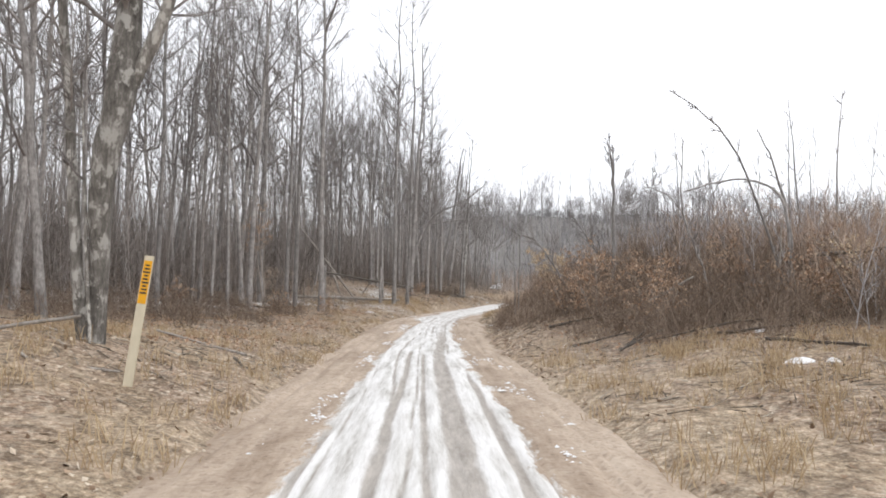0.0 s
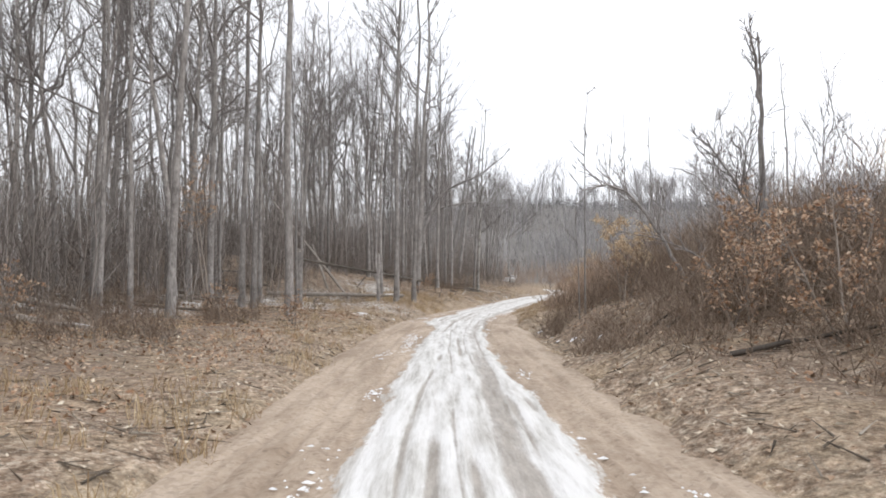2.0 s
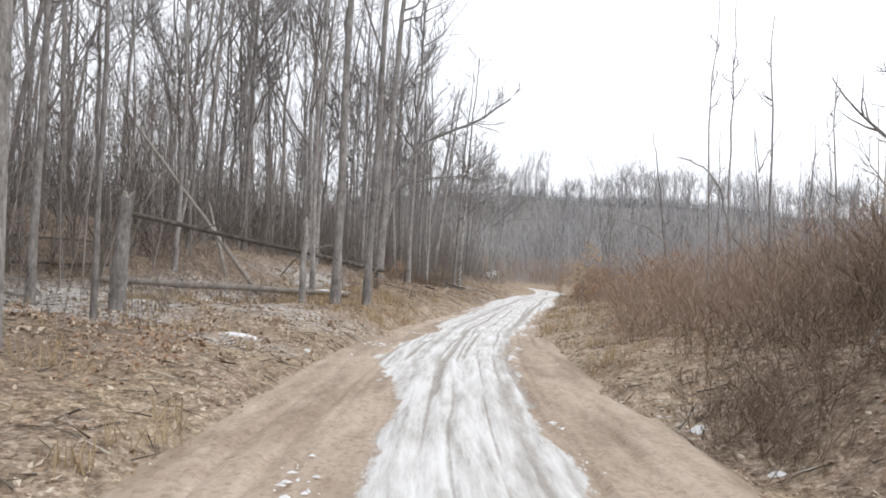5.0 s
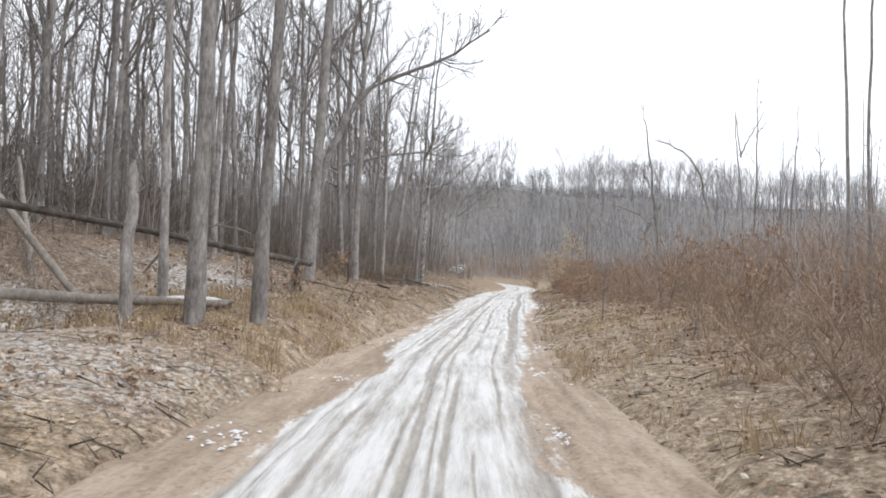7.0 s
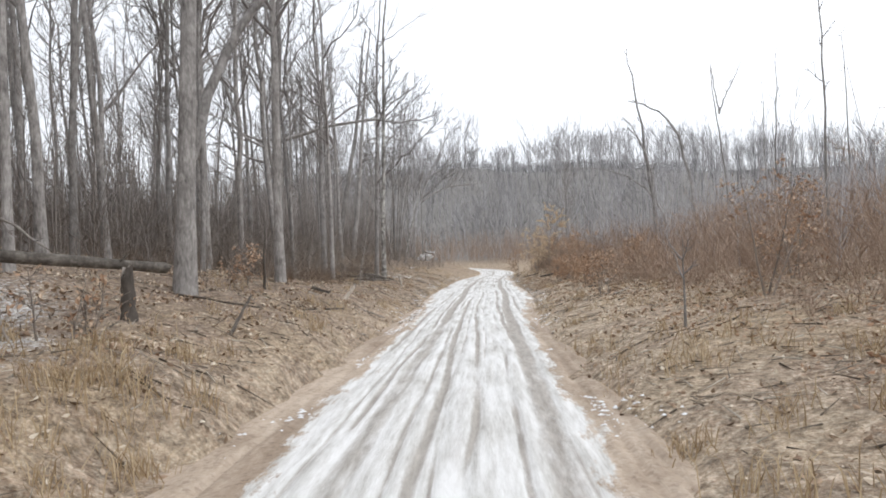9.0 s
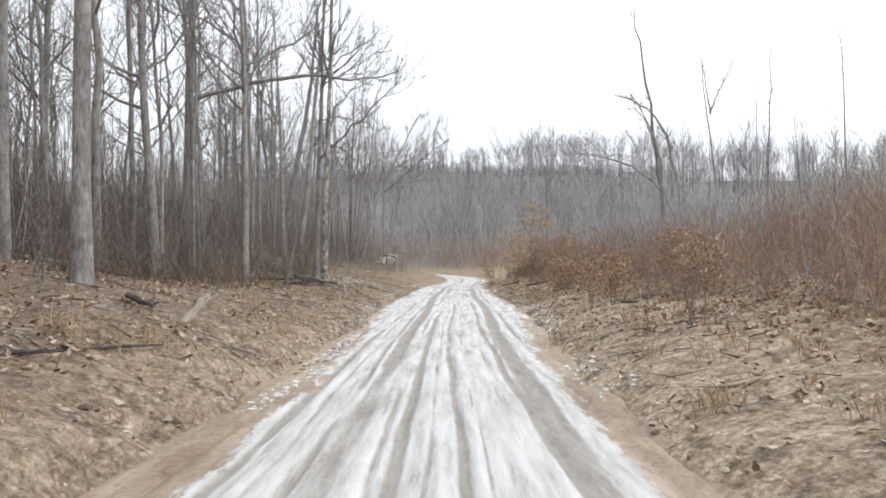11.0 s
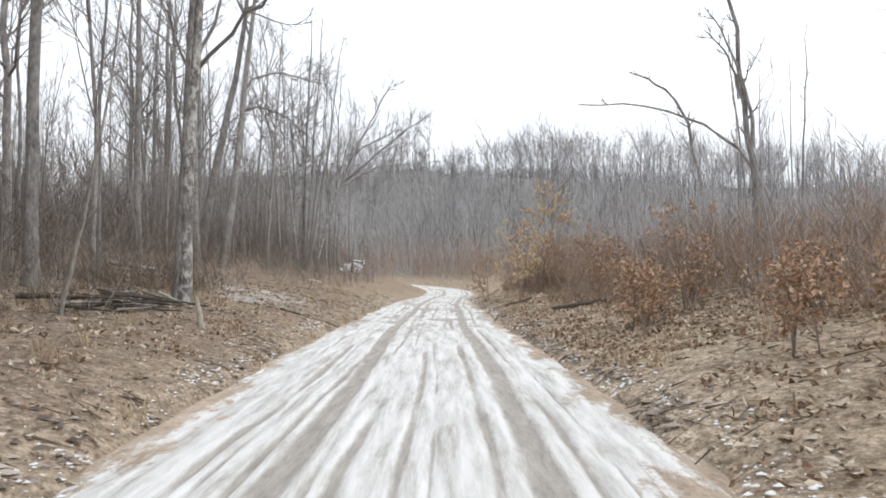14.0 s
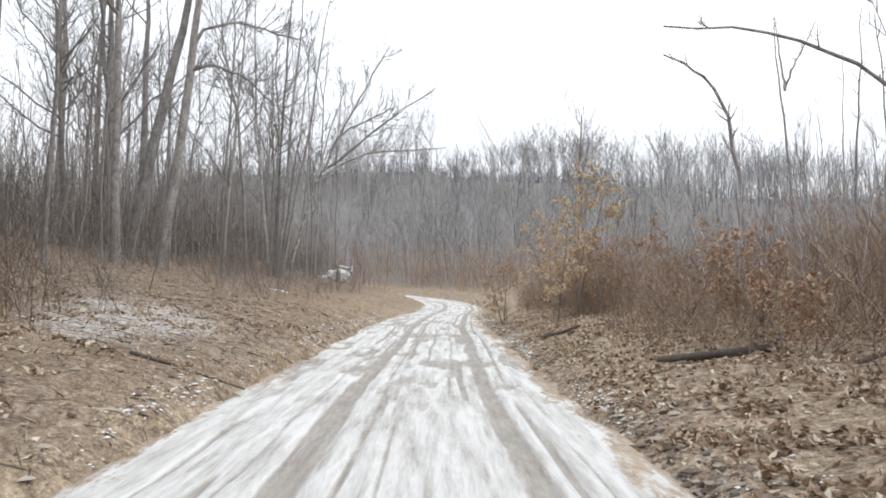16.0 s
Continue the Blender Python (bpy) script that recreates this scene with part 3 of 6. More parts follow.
key_tree(-9.65, 16.5, 0.3, 15, (-0.125, 0.0), 0.5, 1)
key_tree(-13.2, 17.2, 0.2, 14, (0.03, 0), 0.4, 37)
key_tree(-12.6, 20.0, 0.3, 16, (0.01, 0), 0.5, 34)
key_tree(-11.9, 22.4, 0.22, 16, (-0.02, 0), 0.5, 36)
key_tree(-14.4, 24.0, 0.3, 17, (0, 0), 0.45, 35)
key_tree(-10.4, 24.6, 0.22, 17, (0, 0), 0.5, 12)
key_tree(-16.5, 26, 0.32, 18, (0, 0), 0.4, 38)
key_tree(-9.4, 27.4, 0.16, 15, (0.02, 0), 0.5, 3)
key_tree(-9.0, 28.2, 0.18, 16, (-0.01, 0), 0.5, 4)
key_tree(-10.65, 29.5, 0.22, 17, (0.01, 0), 0.5, 2)
key_tree(-8.5, 29.5, 0.3, 19, (0.02, 0), 0.55, 11)
key_tree(-6.05, 33.2, 0.34, 21, (0.015, 0), 0.6, 8)
key_tree(-7.6, 34.4, 0.25, 18, (0.02, 0), 0.5, 7)
key_tree(-8.1, 34.7, 0.27, 19, (0.005, 0), 0.5, 6)
key_tree(-10.0, 36.8, 0.32, 19, (0.01, 0), 0.45, 5)
key_tree(-6.7, 37.2, 0.13, 14, (-0.01, 0), 0.5, 10)
key_tree(-8.5, 38.4, 0.2, 17, (0, 0), 0.5, 9)
key_tree(-12.1, 40.0, 0.36, 20, (0.005, 0), 0.5, 13)
key_tree(-3.40, 44.4, 0.33, 21, (0.012, 0), 0.6, 15)
key_tree(-2.6, 45.3, 0.285, 21, (0.012, 0), 0.55, 16)
key_tree(-4.25, 45.6, 0.19, 16, (-0.015, 0), 0.5, 14)
key_tree(-8.6, 46.2, 0.18, 15, (0.03, 0), 0.5, 17)
key_tree(-9.2, 49.0, 0.15, 15, (0.02, 0), 0.5, 18)
key_tree(-8.5, 53.7, 0.25, 18, (0, 0), 0.45, 33)
key_tree(-5.5, 53.9, 0.2, 16, (0.01, 0), 0.45, 28)
key_tree(-1.75, 61.2, 0.32, 19, (0.005, 0), 0.35, 19)
key_tree(-4.6, 65.5, 0.28, 19, (0, 0), 0.4, 29)
key_tree(-6.3, 72.0, 0.3, 18, (0.02, 0), 0.4, 30)
key_tree(-0.72, 74.0, 0.26, 17, (0.01, 0), 0.35, 20)
key_tree(1.55, 81.3, 0.3, 18, (0.07, 0), 0.4, 40)
key_tree(-1.9, 87.5, 0.17, 15, (0.0, 0), 0.4, 22)
key_tree(-0.75, 100.6, 0.42, 19, (-0.03, 0), 0.45, 23)
key_tree(-1.45, 104.3, 0.34, 18, (-0.1, 0), 0.4, 39)
key_tree(2.4, 108.0, 0.24, 16, (0.04, 0), 0.3, 31)
key_tree(7.1, 119.5, 0.2, 17, (0.04, 0), 0.45, 32)


def run_through(pts, n):
    """A smooth line of n points through pts."""
    pts = np.array(pts, float)
    t = np.linspace(0, len(pts) - 1, n)
    P = np.stack([np.interp(t, np.arange(len(pts)), pts[:, k]) for k in range(pts.shape[1])], 1)
    for _ in range(2):
        P[1:-1] = 0.25 * P[:-2] + 0.5 * P[1:-1] + 0.25 * P[2:]
    return P


# The old mottled tree with three stems near the marker post: x, z and radius along each stem.
gen = np.random.default_rng(77)
clump = new("tree")
clump.location = (-4.64, 9.2, float(height(-4.64, 9.2)[0]) - 0.05)
tagged(clump, "crooked old tree with mottled flaking bark and several stems", "tree", "bare trees of the wood")
OLD = (((-4.64, 0.74, 0.122), (-4.60, 1.72, 0.116), (-4.61, 2.30, 0.145), (-4.60, 3.06, 0.162), (-4.43, 3.87, 0.203), (-4.39, 4.39, 0.209), (-4.36, 5.03, 0.180), (-4.35, 5.61, 0.157), (-4.26, 7.29, 0.104), (-4.14, 9.32, 0.029)),
       ((-4.39, 4.04, 0.099), (-4.25, 4.33, 0.099), (-4.14, 4.62, 0.093), (-3.96, 4.97, 0.087), (-3.79, 5.44, 0.081), (-3.45, 6.42, 0.064), (-2.98, 8.16, 0.023)),
       ((-4.78, 0.80, 0.093), (-4.85, 1.55, 0.075), (-4.93, 2.30, 0.072), (-5.07, 3.29, 0.070), (-5.15, 4.28, 0.064), (-5.27, 5.44, 0.058), (-5.42, 7.87, 0.017)),
       ((-4.59, 0.80, 0.023), (-4.75, 2.30, 0.020), (-4.83, 3.06, 0.017), (-4.90, 4.39, 0.009)))
for k, line in enumerate(OLD):
    q = run_through(line, 22)
    P = np.stack([q[:, 0] + 4.64, 0.05 * np.sin(q[:, 1] * 1.5 + k) - (0.12 if k == 3 else 0), q[:, 1] - clump.location.z], 1)
    if k != 1:
        P[0, 2] = -0.25
    V, F = tubes(P[None], q[None, :, 2], 14)
    mid = np.repeat(P, 14, axis=0)
    lump = 1 + 0.34 * (fbm(V[:, 2] * 3.8 + V[:, 0] * 10, V[:, 1] * 10 + V[:, 2] * 1.2, 300 + k) - 0.5)
    part("trunk" if k != 1 else "limb", quads("trunk", mid + (V - mid) * lump[:, None], F, M_MOTTLE), clump, "mottled flaking bark")
    part("crown", quads("crown", *joined(crown_of(P[None], q[None, :, 2] * 0.5, gen, 6 if k == 3 else 12, 0.55, 0.6 if k == 3 else 1.9, 6, 4)), M_TWIG), clump, "bare grey twigs")


def great_limb(tree, pts, r0, r1, seed, label, limbs=14):
    """A long crooked limb through the given points, with its own branches, as a part of a tree."""
    gen = np.random.default_rng(seed)
    pts = np.array(pts, float)
    t = np.linspace(0, len(pts) - 1, 13)
    P = np.stack([np.interp(t, np.arange(len(pts)), pts[:, k]) for k in range(3)], 1) - np.array(tree.location)
    for _ in range(2):
        P[1:-1] = 0.25 * P[:-2] + 0.5 * P[1:-1] + 0.25 * P[2:]
    P[1:-1] += gen.normal(0, r0 * 0.35, (11, 3))
    R = np.linspace(r0, r1, 13)
    bits = [tubes(P[None], R[None], 8)] + crown_of(P[None], R[None], gen, limbs, 0.45, 2.2 if limbs > 9 else 1.0, 6, 4, 0.15, 0.8)
    return part("limb", quads("limb", *joined(bits), M_BARK), tree, label)


t9 = plant("tree", -2.95, 55.2, tree_meshes(51, 21, 0.38, (0.055, 0.02), 0.55, 12, 4, 6, 4), "large forked grey tree with a long side limb over the lane", group="bare trees of the wood")
great_limb(t9, [(-2.75, 55.3, 3.9), (-2.6, 55.6, 4.9), (-2.1, 56.2, 6.5), (-1.6, 56.5, 7.5), (-0.9, 56.6, 8.1), (0.7, 56.9, 8.8), (2.0, 57.1, 9.3), (2.9, 57.3, 10.3)], 0.13, 0.03, 510, "long crooked limb arching outwards")
t12 = plant("tree", -3.9, 81.0, tree_meshes(52, 22, 0.50, (0.035, 0), 0.55, 12, 4.5, 6, 4), "thick grey tree with a long level limb", group="bare trees of the wood")
great_limb(t12, [(-3.6, 81.0, 9.0), (-1.6, 80.8, 9.6), (0.3, 80.5, 10.0), (2.2, 80.1, 9.9), (3.3, 79.8, 9.6), (5.2, 79.4, 10.0)], 0.12, 0.025, 520, "long level limb reaching towards the lane")
plant("tree", -1.35, 80.2, tree_meshes(54, 18, 0.31, (0.0, 0.0), 0.45, 10, 3.2, 5, 3, mat=M_BARK), TALL, group="bare trees of the wood")
for k, (x, y, d, lean) in enumerate(((-6.9, 113.0, 0.44, 0.0), (-6.2, 117.0, 0.42, 0.01), (-4.2, 112.8, 0.58, -0.03), (-2.3, 111.2, 0.46, 0.01))):
    plant("tree", x, y, tree_meshes(440 + k, 19, d, (lean, 0.0), 0.5, 8, 3.6, 5, 3, mat=M_BARK), TALL, group="bare trees of the wood")
plant("tree", -1.7, 92.0, tree_meshes(55, 18, 0.30, (-0.015, 0.0), 0.45, 10, 3.4, 5, 3, mat=M_BARK), TALL, group="bare trees of the wood")
plant("tree", 1.93, 80.0, tree_meshes(53, 19, 0.27, (0.03, 0.0), 0.45, 11, 3.4, 5, 3, mat=M_BARK_PALE), "tall tree with pale flaking bark at the lane's edge", group="bare trees of the wood")
bend_a = plant("tree", -1.2, 104.5, tree_meshes(26, 21, 0.54, (0.173, 0), 0.6, 6, 3.4, 5, 3), "thick leaning grey tree at the bend of the lane", group="bare trees of the wood")
bend_b = plant("tree", 0.17, 104.2, tree_meshes(27, 21, 0.50, (0.112, 0), 0.62, 6, 3.4, 5, 3), "thick leaning grey tree with drooping limbs at the bend", group="bare trees of the wood")
great_limb(bend_b, [(1.3, 104.2, 12.3), (1.5, 104.0, 12.9), (2.36, 104.0, 13.4), (3.46, 104.0, 13.6), (4.72, 104.0, 13.2), (6.0, 104.0, 13.0)], 0.10, 0.03, 540, "long arching limb")
great_limb(bend_b, [(1.2, 104.2, 10.9), (1.44, 104.0, 11.4), (2.16, 104.0, 11.6), (2.9, 104.0, 11.4), (4.02, 104.0, 10.8), (4.8, 104.0, 10.0)], 0.09, 0.025, 541, "long drooping limb")
leaner = plant("tree", 5.5, 113.0, tree_meshes(54, 12, 0.2, (0.26, 0.04), 0.6, 7, 2.4, 5, 3, mat=M_BARK_PALE, power=1.1), "slender pale tree leaning towards the lane", group="bare trees of the wood")
for k, pts in enumerate((((7.5, 113.2, 8.4), (8.0, 113.0, 9.9), (9.14, 113.0, 12.2), (10.3, 113.0, 14.5), (11.3, 113.0, 16.2)), ((7.6, 113.2, 8.6), (8.75, 113.0, 9.4), (10.0, 113.0, 10.7), (11.7, 113.0, 12.0), (13.96, 113.0, 13.7)),
                         ((7.5, 113.2, 8.2), (9.0, 113.0, 9.2), (10.35, 113.0, 9.75), (12.4, 113.0, 9.9), (14.9, 113.0, 10.2)), ((7.9, 113.2, 9.6), (8.3, 113.0, 10.6), (9.65, 113.0, 11.5), (11.7, 113.0, 12.5)))):
    great_limb(leaner, pts, 0.085, 0.025, 550 + k, "long spreading limb")
fan = new("tree")
fan.location = (4.65, 115.6, float(height(4.65, 115.6)[0]) - 0.05)
tagged(fan, "grey tree of several stems fanning out from one root", "tree", "bare trees of the wood")
for k, (h, d, lean, off) in enumerate(((18, 0.24, (-0.10, 0), (-0.3, 0)), (19, 0.28, (0.01, 0.02), (0, 0.2)), (19, 0.24, (0.07, 0), (0.2, -0.1)), (18, 0.22, (0.165, 0.02), (0.4, 0.1)), (15, 0.16, (0.11, -0.03), (0.3, -0.2)))):
    tm, cm = tree_meshes(460 + k, h, d, lean, 0.4, 7, 2.8, 5, 3)
    for nm, me in (("trunk", tm), ("crown", cm)):
        part(nm, me, fan).location = (*off, 0)

# ---- the wood behind: copies of a few tree shapes ----
SHAPES = []
for k in range(9):
    slim = k % 3 == 0
    SHAPES.append((tree_meshes(100 + k, 15 + 1.1 * (k % 5), 0.15 if slim else 0.22 + 0.02 * (k % 4), (0.03 * (k % 3 - 1), 0.02), 0.25 if k % 2 else 0.36, 12, 2.8 if slim else 3.8, 5, 4,
                   extra=((0.3 + 0.04 * k, (0.55 * math.sin(k), 0.55 * math.cos(k), 1), 6.5, 0.055), (0.5, (0.6 * math.cos(k * 2), 0.6 * math.sin(k * 2), 1), 5, 0.045))[:1 if slim else 2], rich=False, wob=0.035), slim))
taken += [(1.0, 77.0), (0.35, 88.0), (-8, 15.8), (-2.95, 55.2), (-3.9, 81.0), (1.93, 80), (5.5, 113)]
placed, first = 0, {}
fill = np.random.default_rng(5)
while placed < 226:
    if placed < 36:
        y, u = fill.uniform(14, 52), -fill.uniform(11, 30)
    elif placed < 64:
        y, u = fill.uniform(54, 72), -fill.uniform(9, 26)
    elif placed < 86:
        y, u = fill.uniform(58, 102), -fill.uniform(8, 27)
    else:
        y = 6 + 144 * fill.uniform(0, 1) ** 1.5
        u = -(2.3 + 5.6 + abs(fill.normal(0, 1)) * 17)
    k = int(np.interp(y + 60, RS[:900], np.arange(900)))
    x = RC[k, 0] + u
    if y > 126 and abs(float(lateral(x, y)[0])) < 7:
        continue
    if y < 26 and u > -11.5 or y < 12 and u > -14:
        continue
    if any((x - a) ** 2 + (y - b) ** 2 < 1.7 for a, b in taken):
        continue
    taken.append((x, y))
    k = placed % len(SHAPES)
    m = pose(x, y, float(height(x, y)[0]) - 0.05, fill.uniform(-1.5, 1.5), fill.uniform(-1.5, 1.5), fill.uniform(0, 360))
    placed += 1
    if 92 < y < 112 and x > -0.9:
        continue
    if k not in first:
        first[k] = plant("tree", x, y, SHAPES[k][0], "slender bare grey tree standing in the wood" if SHAPES[k][1] else "bare grey tree standing in the wood", group="bare trees of the wood")
        first[k].matrix_basis = m
    else:
        copy_thing(first[k], m)

# Trees on the crest of the far hill, and one at the lane's far side.
crest = np.random.default_rng(8)


def round_tree(h, gen):
    """A short trunk that forks into upswept limbs with a round head of twigs."""
    P, R = trunk_line(h * 0.62, 0.15, (gen.normal(0, 0.03), gen.normal(0, 0.03)), gen, 7, 0.03)
    at, d, rad, size, f = pick(P[None], R[None], 11, 0.42, gen)
    ln = h * gen.uniform(0.32, 0.58, len(f)) * (1.15 - 0.3 * f)
    P1, R1 = shoots(at, spread(d, np.full(len(d), 0.62), gen), ln, gen.uniform(0.1, 0.35, len(f)), 5, np.clip(rad * 0.6, 0.045, 0.09), 0.10, gen)
    at, d, rad, size, f = pick(P1, R1, 6, 0.25, gen)
    P2, R2 = shoots(at, spread(d, np.full(len(d), 0.6), gen), size * gen.uniform(0.3, 0.6, len(f)), gen.uniform(0, 0.3, len(f)), 3, np.full(len(f), 0.024), 0.1, gen)
    return [tubes(P[None], R[None], 6), tubes(P1, R1, 4), cones(P2[:, 0], P2[:, -1], R2[:, 0]), sprigs(P2, R2, 2, gen, 0.6, 0.2, 0.014, 0.02)]


bits = []
for k in range(150):
    if k < 84:
        x, y, h = -24 + 1.75 * k + crest.normal(0, 2.6), crest.uniform(196, 236), crest.uniform(4, 13.5)
        h += 2.2 * (5 < x < 62)
        if k % 4 == 3:
            continue
    else:
        x, y, h = crest.uniform(-12, 66), crest.uniform(143, 204), crest.uniform(7, 11)
    if k < 84 or abs(float(lateral(x, y)[0])) > 9:
        V, F = joined(round_tree(h, crest))
        bits.append((V + np.array([x, y, float(height(x, y)[0]) - 0.1]), F))
# Far crowns share the bark colour that has haze mixed in.
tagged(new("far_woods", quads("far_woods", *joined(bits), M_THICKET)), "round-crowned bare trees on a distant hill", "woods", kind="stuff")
plant("tree", 22.3, 110.0, tree_meshes(61, 11.0, 0.2, (0.01, 0), 0.3, 18, 3.4, 7, 5, lift=0.4, angle=0.7), "twiggy round-crowned tree beyond the brush", group="bare trees of the wood")


# ---- trees and poles on the brushy side ----
def pole(x, y, h, d, lean, seed, label="thin dead pole tree standing in brush", limbs=5, start=0.5, reach=0.7, extra=(), mat=None, twigs=3):
    return plant("dead_tree", x, y, tree_meshes(seed, h, d, lean, start, limbs, reach, twigs, 0, mat or M_BARK, extra=extra), label, "tree", "thin dead trees in the brush")


pole(6.3, 25.7, 5.6, 0.19, (-0.01, 0), 201, "broken dead snag with a split top", 3, 0.8, 0.6, ((0.72, (-0.22, 0, 1), 1.7, 0.06),))
pole(3.22, 30.4, 6.9, 0.055, (0.006, 0), 202)
pole(3.08, 30.5, 4.6, 0.04, (-0.01, 0), 203)
pole(7.25, 44.5, 9.2, 0.075, (0.0, 0), 204)
pole(5.1, 50.8, 1.4, 0.04, (0.02, 0), 206, limbs=4, start=0.2, reach=0.5)
for k, (x, y, h, d) in enumerate(((9.5, 45.4, 9, 0.1), (12.5, 47, 7.5, 0.09), (8.2, 45.2, 9.5, 0.075), (14, 59.5, 8.6, 0.1), (17, 60, 6.8, 0.09), (13, 38, 9, 0.1),
                                  (18, 50, 9, 0.11), (21, 57, 9, 0.1), (24, 66, 9, 0.12), (27, 80, 6.5, 0.1), (30, 74, 9, 0.11), (22, 88, 8, 0.1), (33, 90, 9, 0.12),
                                  (12, 21, 6, 0.09), (14, 27, 7, 0.1), (17, 34, 8, 0.11))):
    pole(x, y, h, d, (0.02 * math.sin(k * 2.1), 0), 220 + k)
BIGDEAD = "tall dead tree standing over the thicket"
vee = pole(50.0, 126, 22, 0.34, (-0.06, 0), 260, "dead tree forked into a narrow V", 3, 0.85, 0.8)
great_limb(vee, [(49.1, 126, 19.7), (48.95, 126, 21.0), (48.7, 126, 22.6), (48.4, 126, 24.6), (48.2, 126, 26.6)], 0.12, 0.03, 543, "bare forking stem", 4)
great_limb(vee, [(49.1, 126, 19.7), (49.5, 126, 21.0), (50.3, 126, 22.6), (51.5, 126, 24.4), (52.5, 126, 26.6)], 0.12, 0.03, 542, "bare forking stem", 4)
pole(57.2, 127, 22, 0.28, (0.01, 0), 262, BIGDEAD, 10, 0.5, 2.2)
pole(66, 124, 21.8, 0.26, (0.0, 0), 264, BIGDEAD, 8, 0.5, 2)
pole(55.6, 126.5, 18, 0.2, (0.0, 0), 265, BIGDEAD, 6, 0.6, 1.2)


def bent(name, pts, r0, r1, label, seed, limbs=9, reach=1.2, mat=None, category="tree"):
    """A bent-over stem through the given points, with twigs."""
    gen = np.random.default_rng(seed)
    pts = np.array(pts, float)
    t = np.linspace(0, len(pts) - 1, 15)
    P = np.stack([np.interp(t, np.arange(len(pts)), pts[:, k]) for k in range(3)], 1)
    k3 = np.array([0.25, 0.5, 0.25])
    for _ in range(3):
        P[1:-1] = np.stack([np.convolve(P[:, k], k3, "valid") for k in range(3)], 1)
    P[1:-1] += gen.normal(0, r0 * 0.35, (13, 3))
    R = np.linspace(r0, r1, 15)
    base = P[0].copy()
    ob = new(name)
    ob.location = base
    part("trunk", quads("trunk", *tubes((P - base)[None], R[None], 7), mat or M_BARK), ob)
    part("crown", quads("crown", *joined(crown_of((P - base)[None], R[None], gen, limbs, 0.3, reach, 4, 2, 0.2, 0.7)), M_TWIG), ob, "bare twigs")
    return tagged(ob, label, category)


def gz_at(x, y, dz=0.0):
    return float(height(x, y)[0]) + dz


bent("bent_tree", [(45.6, 127, gz_at(45.6, 127)), (45.2, 127, 12), (43.4, 126, 17), (39.3, 124, 20.6), (35.2, 122.8, 20.9)], 0.26, 0.06, "dead tree bent over in an arch above the thicket", 301, 9, 2.0)
bent("bent_tree", [(21.6, 85, gz_at(21.6, 85)), (21.3, 85, 3.9), (20.5, 85.4, 5.95), (19.0, 86, 7.2), (16.8, 86.2, 7.8), (14.4, 86.4, 7.65)], 0.09, 0.02, "thin sapling bent over in an arch beside the lane", 302, 6, 0.6)
forked = bent("dead_tree", [(20.6, 85.0, gz_at(20.6, 85.0) - 0.2), (20.5, 85.0, 3.5), (20.42, 85.0, 5.7), (19.95, 85.0, 9.5), (19.5, 85.0, 12.9), (19.1, 85.0, 15.5)], 0.17, 0.02, "leaning dead tree of several stems in the brush", 310, 5, 0.7)
great_limb(forked, [(20.44, 85.0, 6.0), (20.35, 84.9, 6.8), (20.12, 84.8, 8.0), (19.4, 84.7, 9.7), (18.4, 84.6, 10.8)], 0.09, 0.015, 311, "bare forking stem", 4)
great_limb(forked, [(20.3, 85.1, 7.0), (20.1, 85.2, 8.3), (19.6, 85.3, 9.7), (18.9, 85.4, 10.3)], 0.06, 0.015, 312, "bare forking stem", 4)
bent("bent_tree", [(0.5, 76.3, gz_at(0.5, 76.3, -0.1)), (0.71, 76.3, 1.9), (0.89, 76.3, 2.6), (1.02, 76.3, 3.4), (1.3, 76.4, 5.2), (1.45, 76.4, 6.8)], 0.045, 0.012, "thin pale sapling leaning at the edge of the wood", 314, 9, 0.6, M_DEAD)
bent("bent_tree", [(4.9, 26.3, gz_at(4.9, 26.3)), (4.3, 26, 2.2), (3.6, 26, 3.3), (3.0, 25.8, 3.75), (2.2, 25.5, 3.5)], 0.05, 0.012, "grey dead sapling drooping in an arch over brush", 303, 16, 1.1)
bent("bent_tree", [(5.0, 24.4, gz_at(5.0, 24.4)), (4.4, 24.3, 2.0), (3.6, 24.3, 2.35), (2.7, 24.2, 2.5)], 0.026, 0.007, "grey dead sapling drooping in an arch over brush", 304, 9, 0.5)
bent("bent_tree", [(6.1, 23.9, gz_at(6.1, 23.9)), (5.8, 23.9, 2.2), (5.2, 23.9, 3.0), (4.75, 23.9, 3.7), (4.4, 23.9, 4.3)], 0.05, 0.012, "dark dead sapling leaning over the brush", 313, 12, 1.1)
for k, (x, y, h, lean) in enumerate(((9.6, 36.5, 6.2, -0.1), (11.2, 38.5, 7.0, 0.02), (12.6, 40.0, 6.6, -0.06), (10.8, 41.5, 6.2, 0.05), (13.2, 36.0, 6.4, 0.0))):
    plant("small_tree", x, y, tree_meshes(320 + k, h, 0.10, (lean, 0), 0.25, 14, 1.9, 7, 4, lift=0.3, angle=0.85, wob=0.06), "small crooked bare tree with dense twigs in brush", group="small trees in the brush")
bent("bent_tree", [(-6.2, 50.2, gz_at(-6.2, 50.2)), (-5.6, 50.1, 2.2), (-4.54, 50.0, 2.62), (-3.95, 50.0, 2.49), (-3.51, 50.0, 2.26), (-3.18, 50.0, 1.96)], 0.035, 0.012, "pale dead sapling arching over a hollow", 315, 4, 0.4, M_DEAD)
ARCH = "thin dead sapling arching over the brush"
